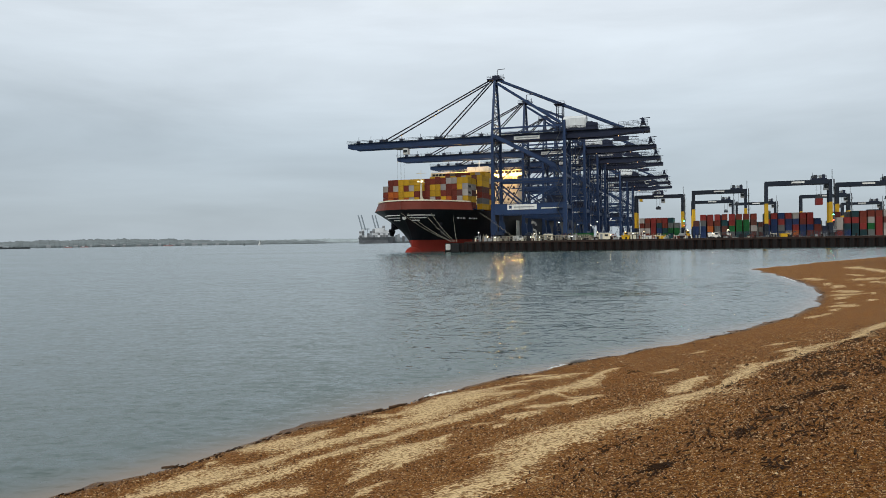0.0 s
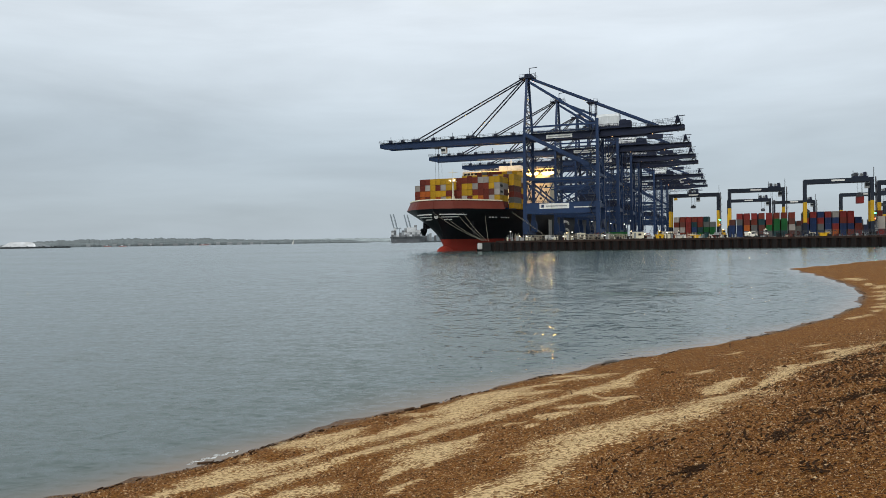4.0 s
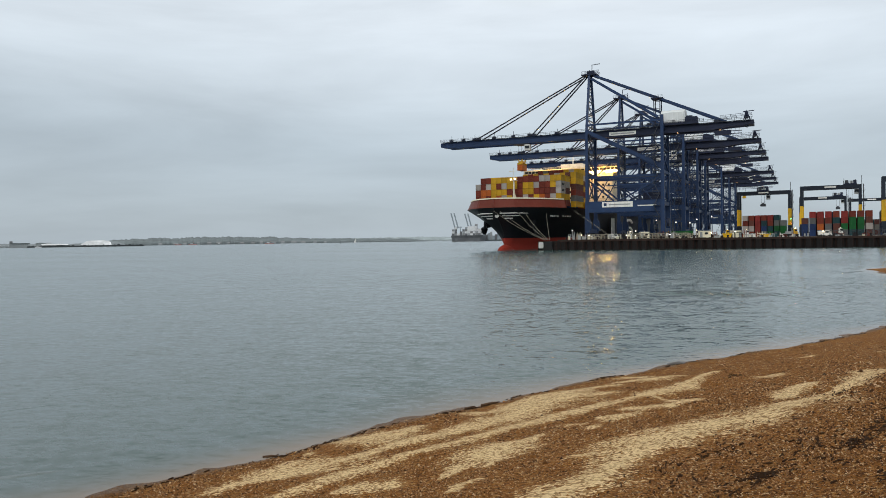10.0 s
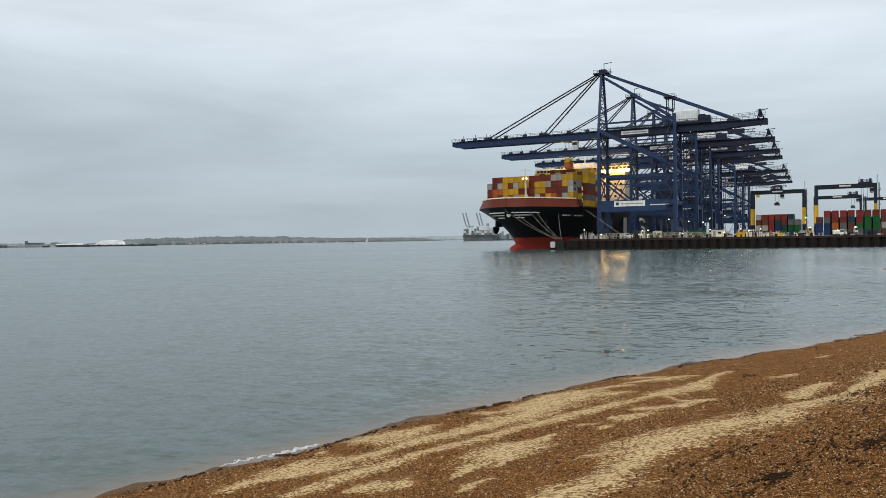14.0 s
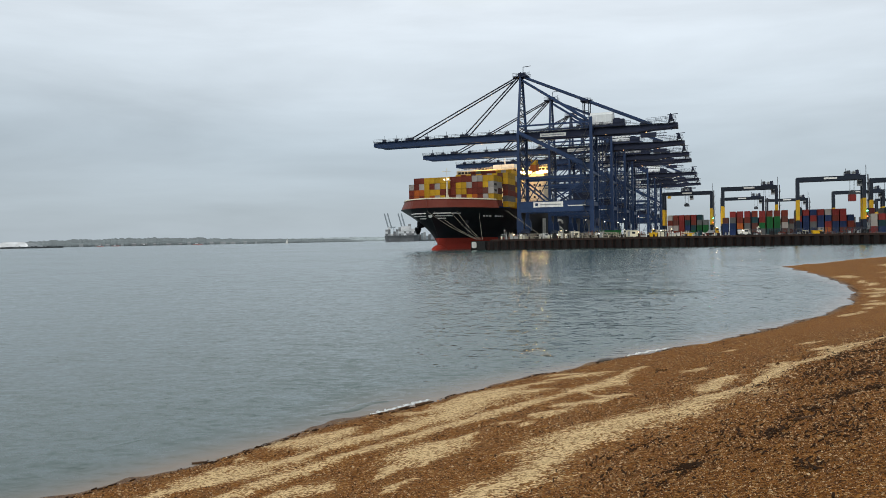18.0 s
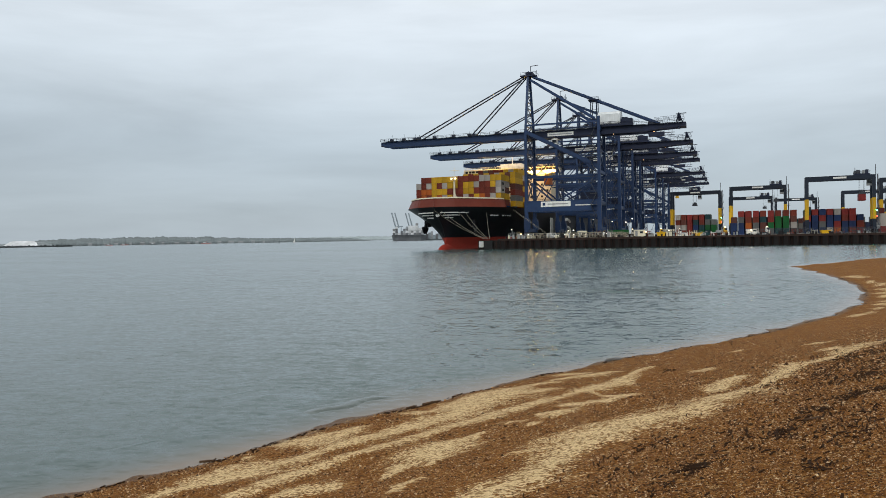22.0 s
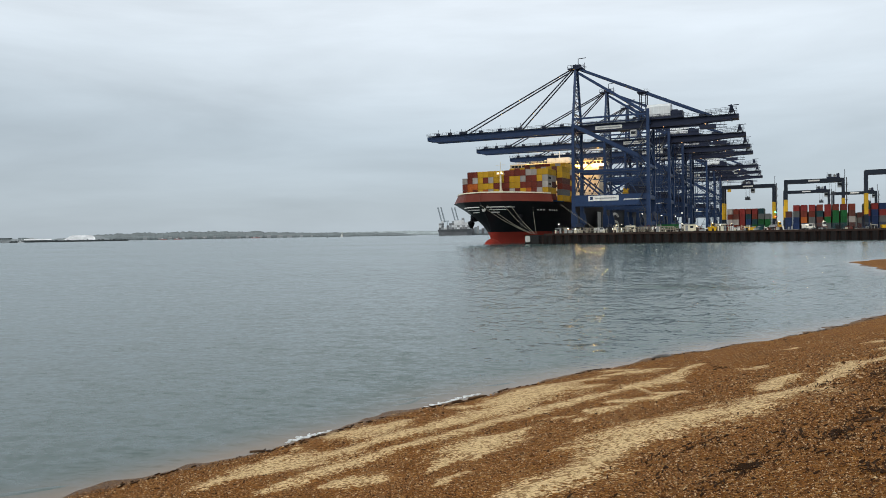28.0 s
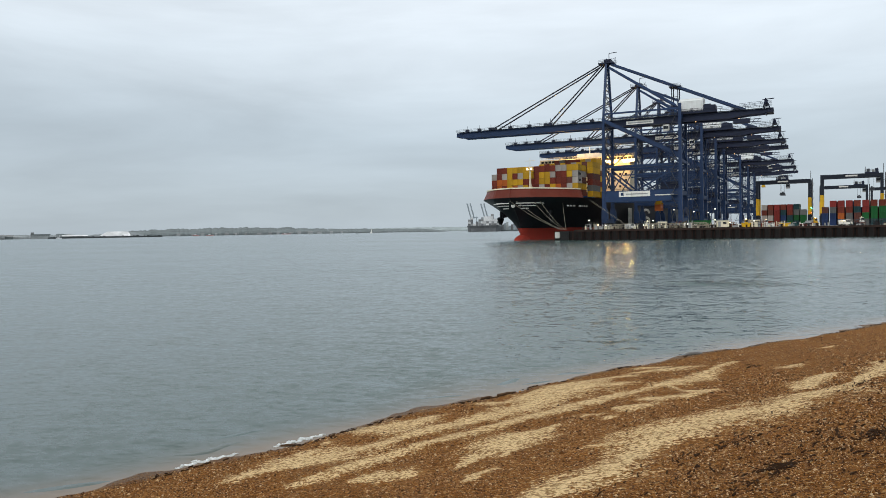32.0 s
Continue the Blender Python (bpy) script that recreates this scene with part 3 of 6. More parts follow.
# ---- ship-to-shore cranes ----
def make_crane():
    g = thing("quay_crane", pose(0, 0, 0), "tall dark-blue ship-to-shore gantry crane standing on the quay", "crane", "quay cranes")
    HALF, GA = 7.5, 30.5
    TOP, GZ = 45.5, 43.6
    for x, lean in ((0, 0.0), (GA, 0.0)):
        for y in (-HALF, HALF):
            s = Shell()
            s.loft([[(x + i * 0.85, y + j * 0.95, 2.6) for i, j in ((-1, -1), (1, -1), (1, 1), (-1, 1))],
                    [(x + i * 0.66, y + j * 0.75, 16) for i, j in ((-1, -1), (1, -1), (1, 1), (-1, 1))],
                    [(x + i * 0.55, y + j * 0.62, TOP if x == 0 else 49.5) for i, j in ((-1, -1), (1, -1), (1, 1), (-1, 1))]])
            part("leg", s, BLUE, g)
            if x == 0:
                f = Shell()
                f.loft([[(x + i, y + j * 1.1, 3.6) for i, j in ((-1.0, -1), (1.7, -1), (1.7, 1), (-1.0, 1))], [(x + i, y + j * 1.1, 7.0) for i, j in ((-1.0, -1), (1.5, -1), (1.5, 1), (-1.0, 1))],
                        [(x + i, y + j * 1.0, 8.5) for i, j in ((-0.9, -1), (1.1, -1), (1.1, 1), (-0.9, 1))]])
                part("leg_casing", f, BLUE, g)
            b = Shell()
            for k in (-3.2, -1.1, 1.1, 3.2):
                b.box(x, y + k, 0.75, 0.9, 1.7, 1.1)
                for q in (-0.45, 0.45):
                    b.tube((x - 0.25, y + k + q, 0.42), (x + 0.25, y + k + q, 0.42), 0.42, 10)
            b.box(x, y, 1.8, 1.1, 6.2, 1.0)
            part("bogie", b, BLUE_DARK, g)
        for z, w, h in ((3.4, 1.3, 1.6), (27, 0.9, 1.2), (14.2, 1.1, 1.6), (TOP - 0.8, 1.2, 1.6), (36, 0.6, 0.7)):
            part("cross_beam", Shell().beam((x, -HALF, z), (x, HALF, z), w, h), BLUE, g)
        for z0, z1, y in ((15, 26, 1), (28, 36, -1), (36.5, TOP - 2, 1)):
            part("cross_brace", Shell().beam((x, -HALF * y, z0), (x, HALF * y, z1), 0.5), BLUE, g)
            part("cross_brace", Shell().beam((x, HALF * y, z0), (x, -HALF * y, z1), 0.45), BLUE, g)
    for y in (-HALF, HALF):
        s = Shell()
        s.beam((-0.8, y, 13.4), (GA + 0.8, y, 13.4), 1.3, 4.6)
        part("portal_beam", s, BLUE, g)
        for x0, z0, x1, z1, w, h in ((0, 25.6, GA, 25.6, 0.9, 1.0), (0, 25.0, 11, 15.7, 0.7, 0.7), (GA, 25.0, 13.5, 15.7, 0.6, 0.6),
                                     (GA, 22.4, 8, 22.0, 0.4, 0.4), (0, TOP - 0.5, GA, 29.0, 1.2, 1.5), (0, 47.6, GA, 47.6, 0.6, 0.7)):
            part("brace", Shell().beam((x0, y, z0), (x1, y, z1), w, h), BLUE, g)
        s = Shell()
        s.rail((0, y - 0.9, 15.7), (GA, y - 0.9, 15.7), 1.1, 2.5, 0.05)
        part("handrail", s, STEEL, g)
    # girder and boom, two boxes side by side
    for y in (-2.6, 2.6):
        s = Shell()
        s.loft([[(-69.3, y - 0.3, GZ + 0.4), (-69.3, y + 0.3, GZ + 0.4), (-69.3, y + 0.3, GZ + 1.6), (-69.3, y - 0.3, GZ + 1.6)],
                [(-66, y - 0.7, GZ - 1.0), (-66, y + 0.7, GZ - 1.0), (-66, y + 0.7, GZ + 1.7), (-66, y - 0.7, GZ + 1.7)],
                [(-1.5, y - 0.7, GZ - 1.1), (-1.5, y + 0.7, GZ - 1.1), (-1.5, y + 0.7, GZ + 1.7), (-1.5, y - 0.7, GZ + 1.7)]])
        part("boom", s, BLUE, g)
        s = Shell()
        s.loft([[(a, y - 0.7, GZ + b), (a, y + 0.7, GZ + b), (a, y + 0.7, GZ + 1.7), (a, y - 0.7, GZ + 1.7)] for a, b in ((-1.2, -1.1), (48, -1.1), (55, -0.2), (62.5, 0.1))])
        part("girder", s, BLUE_DARK, g)
    for x in (-69, -56, -42, -28, -14, 8, 20, 40, 52, 61.5):
        part("tie_beam", Shell().beam((x, -3, GZ + 0.2), (x, 3, GZ + 0.2), 0.5, 0.9), BLUE, g)
    s = Shell()
    for y in (-3.9, 3.9):
        s.box(-2.8, y, GZ + 1.7, 132, 0.9, 0.12)
        s.rail((-69, y * 1.1, GZ + 1.8), (63.4, y * 1.1, GZ + 1.8), 1.1, 2.0, 0.075)
    part("walkway", s, STEEL, g)
    for x in (-64, -58, -52.5, -50.5, -43, -34, -26.5, -24.5, -14, -6):
        s = Shell()
        s.box(x, -2.6, GZ + 1.7, 1.6, 1.0, 1.2)
        s.tube((x, -2.2, GZ + 1.7), (x, -2.2, GZ + 3.7 + (x % 3) * 0.5), 0.09, 5)
        part("boom_fitting", s, BLUE_DARK, g)
    # tower over the waterside legs
    AP = 69.5
    for y in (-1, 1):
        s = Shell()
        s.beam((0, y * HALF, TOP), (0, y * 1.6, AP), 0.9, 1.0)
        part("tower_leg", s, BLUE, g)
    s = Shell()
    for k in range(9):
        z0, z1 = TOP + 2 + k * 2.7, TOP + 2 + (k + 1) * 2.7
        w0, w1 = (HALF + (1.6 - HALF) * (z - TOP) / (AP - TOP) for z in (z0, z1))
        part("tower_rung", Shell().beam((0, -w0, z0), (0, w0, z0), 0.4), BLUE, g)
        part("tower_brace", Shell().beam((0, -w0 if k % 2 else w0, z0), (0, w1 if k % 2 else -w1, z1), 0.3), BLUE, g)
    s = Shell()
    s.box(0, 0, AP, 6.5, 5, 0.5)
    s.box(0.4, 0, AP + 0.5, 3.0, 3.4, 1.4)
    for y in (-2.4, 2.4):
        s.rail((-3.2, y, AP + 0.5), (3.6, y, AP + 0.5), 1.2, 1.7, 0.07)
    part("apex_platform", s, BLUE_DARK, g)
    s = Shell()
    s.tube((0.8, 0, AP + 1.5), (0.8, 0, AP + 4.6), 0.16, 6)
    s.tube((0.8, 0, AP + 4.6), (4.2, 0, AP + 4.8), 0.14, 6)
    s.tube((3.2, 1, AP + 0.5), (3.2, 1, AP + 3.0), 0.12, 6)
    part("davit", s, BLUE_DARK, g)
    for x0, x1 in ((-2.6, -51.9), (-1.6, -25.7)):
        for y in (-1.4, 1.4):
            s = Shell()
            s.beam((x0, y, AP - 0.2), (x1, y * 1.85, GZ + 2.0), 0.34, 0.5)
            part("forestay", s, CABLE, g)
    for y in (-1.4, 1.4):
        s = Shell()
        s.beam((1.5, y, AP), (54.3, y * 1.85, GZ + 1.9), 0.6, 0.85)
        part("backstay", s, BLUE, g)
        s = Shell()
        s.beam((1.0, y, AP - 1.5), (GA - 2, y * 3.2, 49.3), 0.8, 0.9)
        part("tower_strut", s, BLUE, g)
    s = Shell()
    for y in (-2.2, 2.2):
        for x in (26.6, 29.0):
            s.tube((x, y, GZ + 1.7), (x, y, 57.0), 0.22, 6)
        for z in (49, 53, 56.6):
            s.beam((26.6, y, z), (29, y, z), 0.18)
    s.box(27.8, 0, 57.0, 4.6, 5.6, 0.3)
    for y in (-2.7, 2.7):
        s.rail((25.6, y, 57.3), (30, y, 57.3), 1.0, 1.5, 0.06)
    part("stay_post", s, BLUE_DARK, g)
    s = Shell()
    s.loft([[(x, y, GZ + 1.8 + z) for y, z in ((-3.9, 0), (-3.9, 5.2), (-2.2, 6.3), (2.2, 6.3), (3.9, 5.2), (3.9, 0))] for x in (29.6, 38.8)])
    house_box = part("machinery_house", s, HOUSE_WHITE, g, "off-white machinery house on the girder")
    s = Shell()
    for k in range(5):
        s.box(30.4 + k * 1.9, -3.98, GZ + 2.2, 0.12, 0.14, 4.6)
    part("seam", s, HOUSE_WHITE, house_box)
    part("door", Shell().box(34.4, -3.98, GZ + 1.9, 1.1, 0.12, 2.1), GREY, house_box)
    s = Shell()
    s.box(36.5, -4.6, GZ + 1.8, 15, 0.5, 0.9)
    s.rail((29, -4.8, GZ + 2.4), (46, -4.8, GZ + 2.4), 1.2, 1.6, 0.08)
    part("parapet", s, BLUE_DARK, g)
    s = Shell()
    s.box(41.2, -1.6, GZ + 1.8, 4.6, 5.6, 2.9)
    s.box(40.4, -1.6, GZ + 4.7, 2.4, 4.0, 0.6)
    part("winch_house", s, BLUE_DARK, g)
    part("equipment_box", Shell().box(51, 0, GZ + 1.8, 3.0, 5.0, 1.0), BLUE_DARK, g)
    s = Shell()
    s.box(63.2, 0, GZ + 0.1, 2.0, 7.2, 1.7)
    for y in (-3, 3):
        s.tube((60.5, y, GZ + 1.8), (61.5, y, GZ + 5.6), 0.2, 6)
        s.tube((63, y, GZ + 1.8), (61.5, y, GZ + 5.6), 0.2, 6)
        s.rail((52, y, GZ + 3.2), (63.4, y, GZ + 3.6), 1.1, 1.8, 0.07)
    s.beam((60.2, 0, GZ + 5.6), (64.3, 0, GZ + 5.8), 0.3)
    s.box(61.5, 0, GZ + 3, 1.2, 3.4, 2.2)
    part("end_frame", s, BLUE_DARK, g)
    s = Shell()
    for y in (-4.6,):
        s.beam((33, y, GZ - 2.2), (60, y, GZ - 2.2), 0.25)
        s.beam((33, y, GZ - 3.2), (60, y, GZ - 3.2), 0.25)
        for k in range(18):
            s.beam((33 + k * 1.5, y, GZ - 3.2), (33.7 + k * 1.5, y, GZ - 2.2), 0.12)
            s.tube((33.7 + k * 1.5, y, GZ - 2.2), (33.7 + k * 1.5, y, GZ - 0.6), 0.05, 4)
    s.box(53, -3.6, GZ - 3.4, 6.0, 2.4, 1.7)
    part("cable_tray", s, BLUE_DARK, g)
    for x in (36, 52):
        part("work_lamp", Shell().box(x, -3.6, GZ - 1.5, 0.3, 0.25, 0.25), WORK_LAMP, g, "small lit work lamp")
    # stairs and lift by the landside leg
    for k in range(9):
        z = 4 + k * 4.6
        part("stair_landing", Shell().box(GA - 2.2, -HALF - 1.6, z, 2.6, 1.6, 0.18), STEEL, g)
        part("stair_flight", Shell().beam((GA - 3.3 + 2.2 * (k % 2), -HALF - 1.6, z), (GA - 1.1 - 2.2 * (k % 2), -HALF - 1.6, z + 4.6), 0.7, 0.15), STEEL, g)
        part("stair_rail", Shell().rail((GA - 3.5, -HALF - 2.4, z + 0.2), (GA - 0.9, -HALF - 2.4, z + 0.2), 1.1, 1.3, 0.05), STEEL, g)
    for x in (GA + 1.3, GA + 2.5):
        for y in (HALF - 0.6, HALF + 0.6):
            part("lift_mast", Shell().beam((x, y, 3), (x, y, 46), 0.16), BLUE, g)
    for k in range(14):
        part("lift_tie", Shell().beam((GA + 1.3, HALF - 0.6, 4 + k * 3), (GA + 2.5, HALF - 0.6, 5.5 + k * 3), 0.14), BLUE, g)
    # waterside ladders, platforms and the cable reel
    for k in range(8):
        z = 17 + k * 3.4
        s = Shell()
        s.box(1.7, -HALF - 0.6, z, 1.8, 1.5, 0.15)
        s.rail((0.9, -HALF - 1.3, z), (2.6, -HALF - 1.3, z), 1.1, 0.85, 0.05)
        s.beam((1.0 + (k % 2), -HALF - 0.6, z), (2.0 - (k % 2), -HALF - 0.6, z + 3.4), 0.5, 0.12)
        part("landing", s, STEEL, g)
    for y in (-HALF, HALF):
        for x0, z0, x1, z1 in ((GA, 26, 17.5, 36.5), (0, 27, 8, 34), (GA, 43, 15.5, 27), (GA, 36, 20, 33), (4, 16, 9, 25), (26, 16, 20, 25)):
            part("strut", Shell().beam((x0, y, z0), (x1, y, z1), 0.35), BLUE, g)
    part("cable_reel", Shell().tube((GA + 1.4, -HALF + 2, 6.5), (GA + 2.2, -HALF + 2, 6.5), 1.7, 20), BLUE_DARK, g)
    s = Shell()
    s.box(GA - 5, 0, 15.8, 7, 4, 3.2)
    part("switch_house", s, BLUE_DARK, g)
    for z in (17.0, 27.5, 37.0):
        s = Shell()
        s.box(GA * 0.5, HALF + 0.9, z - 1.3, GA, 0.9, 0.12)
        s.rail((0, HALF + 1.3, z - 1.2), (GA, HALF + 1.3, z - 1.2), 1.1, 2.0, 0.05)
        part("gangway", s, STEEL, g)
    # signs with unreadable lettering
    s = Shell()
    s.box(12.5, -HALF - 0.72, 13.1, 12.5, 0.1, 2.2)
    sign = part("sign_board", s, WHITE, g, "white sign board with a blue emblem")
    part("emblem", Shell().box(7.6, -HALF - 0.79, 13.6, 1.1, 0.06, 1.2), BLUE, sign)
    part("lettering", Shell().box(13.5, -HALF - 0.79, 13.95, 8.6, 0.06, 0.45), GREY, sign)
    part("lettering", Shell().box(24.4, -HALF - 0.70, 13.25, 7.4, 0.08, 0.45), WHITE, g, "white lettering on the portal beam")
    s = Shell()
    s.box(14, -3.42, GZ - 0.6, 11, 0.08, 1.5)
    sign = part("sign_board", s, WHITE, g, "white name board on the girder")
    part("lettering", Shell().box(14.0, -3.49, GZ - 0.1, 9.6, 0.05, 0.4), GREY, sign)
    return g


def make_trolley(crane, x):
    """The trolley with the driver's cab, which runs under the boom."""
    s = Shell()
    s.box(0, 0, -0.2, 5.5, 6.4, 0.8)
    for i in (-2, 2):
        for j in (-2.2, 2.2):
            s.tube((i, j, 0.3), (i, j, 1.0), 0.35, 8)
    t = part("trolley", s, STEEL, crane)
    s = Shell()
    s.box(3.6, -2.4, -2.9, 2.4, 2.2, 2.5)
    cab = part("cab", s, WHITE, t, "white driver's cab with dark windows")
    s = Shell()
    s.box(2.38, -2.4, -2.3, 0.08, 1.9, 1.4)
    s.box(3.6, -3.53, -2.2, 1.9, 0.08, 1.2)
    part("window", s, GLASS, cab)
    t.location = (x, 0, 42.4)
    return t


def make_spreader(crane, x, z):
    s = Shell()
    s.box(0, 0, 0.7, 2.0, 4.0, 0.9)
    s.box(0, 0, 0.1, 1.0, 6.1, 0.5)
    for j in (-3, 3):
        s.box(0, j, 0.0, 2.4, 0.4, 0.7)
    for i in (-0.8, 0.8):
        for j in (-2, 2):
            s.tube((i, j, 1.6), (i, j, 2.3), 0.3, 8)
    sp = part("spreader", s, YELLOW, crane, "yellow lifting spreader")
    sp.location = (x, 0, z)
    ropes = []
    for k in range(3):
        s = Shell()
        for i in (-0.8, 0.8):
            for j in (-2, 2):
                s.tube((i, j, -12), (i, j, 0), 0.045, 4)
        r = part("hoist_rope", s, CABLE, crane)
        ropes.append(r)
        r.location = (x, 0, 42.2 - k * (42.2 - z - 2.2 - 12) / 2)
    return sp, ropes


SIZE = 1.02
CRANE_BASE = Vector((23.9 * SIZE, 320.8 * SIZE, QUAY_Z))
ROW = Vector((math.sin(radians(18.6)), math.cos(radians(18.6)), 0))
CRANE_TURN = -17.8
first = make_crane()
cranes = [first]
CRANE_AT = [0, 60, 113, 150, 250, 312, 372]
for n, d in enumerate(CRANE_AT):
    p = CRANE_BASE + ROW * (d * SIZE)
    m = pose(p.x, p.y, p.z, 0, 0, CRANE_TURN)
    if n == 0:
        first.matrix_basis = m @ Matrix.Scale(SIZE, 4)
    else:
        cranes.append(copy_thing(first, m))
trolley = make_trolley(first, -44.5)
spreader, ropes = make_spreader(first, -44.5, 22.0)
for c, x, z in ((cranes[1], 22, 24.0), (cranes[2], 25, 29.0), (cranes[3], -30, 29.0), (cranes[4], 46, 27.0)):
    make_trolley(c, x)
    make_spreader(c, x - 1, z)


# ---- containers ----
def box_mesh(name, length, paint):
    """A freight container: frame, corrugated sides, doors with lock rods at one end. Long side on Y."""
    W, H = 2.44, 2.6
    s = Shell()
    n = int(length / 0.55)
    for side in (-1, 1):
        pts = []
        for k in range(n + 1):
            y = -length / 2 + 0.12 + (length - 0.24) * k / n
            pts.append((side * (W / 2 - (0.03 if k % 2 else 0.09)), y))
        s.add([(x, y, z) for z in (0.14, H - 0.1) for x, y in pts], [(k, k + 1, n + 2 + k, n + 1 + k) for k in range(n)])
    s.box(0, 0, H - 0.1, W - 0.12, length - 0.1, 0.06)
    s.box(0, 0, 0.06, W - 0.12, length - 0.1, 0.08)
    for i in (-1, 1):
        for j in (-1, 1):
            s.box(i * (W / 2 - 0.08), j * (length / 2 - 0.08), 0, 0.16, 0.16, H)
        for z in (0, H - 0.14):
            s.box(i * (W / 2 - 0.06), 0, z, 0.12, length - 0.3, 0.14)
    for j in (-1, 1):
        for z in (0, H - 0.14):
            s.box(0, j * (length / 2 - 0.06), z, W - 0.3, 0.12, 0.14)
        s.box(0, j * (length / 2 - 0.12), 0.1, W - 0.28, 0.08, H - 0.2)
        for x in (-0.75, -0.3, 0.3, 0.75):
            s.tube((x, j * (length / 2 - 0.04), 0.1), (x, j * (length / 2 - 0.04), H - 0.1), 0.035, 5)
    me = s.mesh(name)
    me.materials.append(BOX_PAINT[paint])
    return me


BOXES = {}


def container(m, paint, where, group, length=12.19):
    key = (paint, length)
    if key not in BOXES:
        BOXES[key] = box_mesh("shipping_container", length, paint)
    return solo("shipping_container", BOXES[key], None, m, f"{paint} corrugated steel shipping container {where}", "container", group)


# ---- the big ship ----
STEM = CORNER - ACROSS * 28 + ALONG * 11
SHIP = Matrix.Translation(STEM) @ Matrix.Rotation(-AX, 4, "Z")


def hull_half(y, z):
    """Half breadth of the hull at y metres aft of the stem's foot and z above water."""
    deck = np.interp(y, [-12, -10.5, -8, -4, 0, 5, 10, 20, 35, 350, 385], [0, 5.0, 9.2, 13.1, 16.1, 19.3, 21.9, 25.2, 27, 27, 24])
    wl = np.interp(y, [0, 4, 10, 20, 35, 55, 80, 110, 330, 385], [0.3, 1.6, 3.8, 7.6, 13.0, 19.0, 24.6, 27, 27, 10])
    f = np.clip((z - 1.0) / 16.8, 0, 1) ** 1.7
    return wl + (deck - wl) * f


def stem_at(z):
    return np.interp(z, [-4, 0, 5, 8, 11, 14, 17.8], [0.5, 0, -0.1, -1.6, -4.2, -7.6, -12.0])


def hull_ring(z):
    y0 = stem_at(z)
    ys = y0 + (385 - y0) * np.linspace(0, 1, 60) ** 2.4
    half = []
    for y in ys:
        t = y - y0
        w = min(hull_half(y, z), 0.3 + 60 * (t / 12) if t < 12 else 99)
        w = w * min(1, (t / 3.0) ** 0.55 if t < 3 else 1)
        half.append((max(w, 0.02), y))
    return [(w, y, z) for w, y in half] + [(-w, y, z) for w, y in half[::-1]]


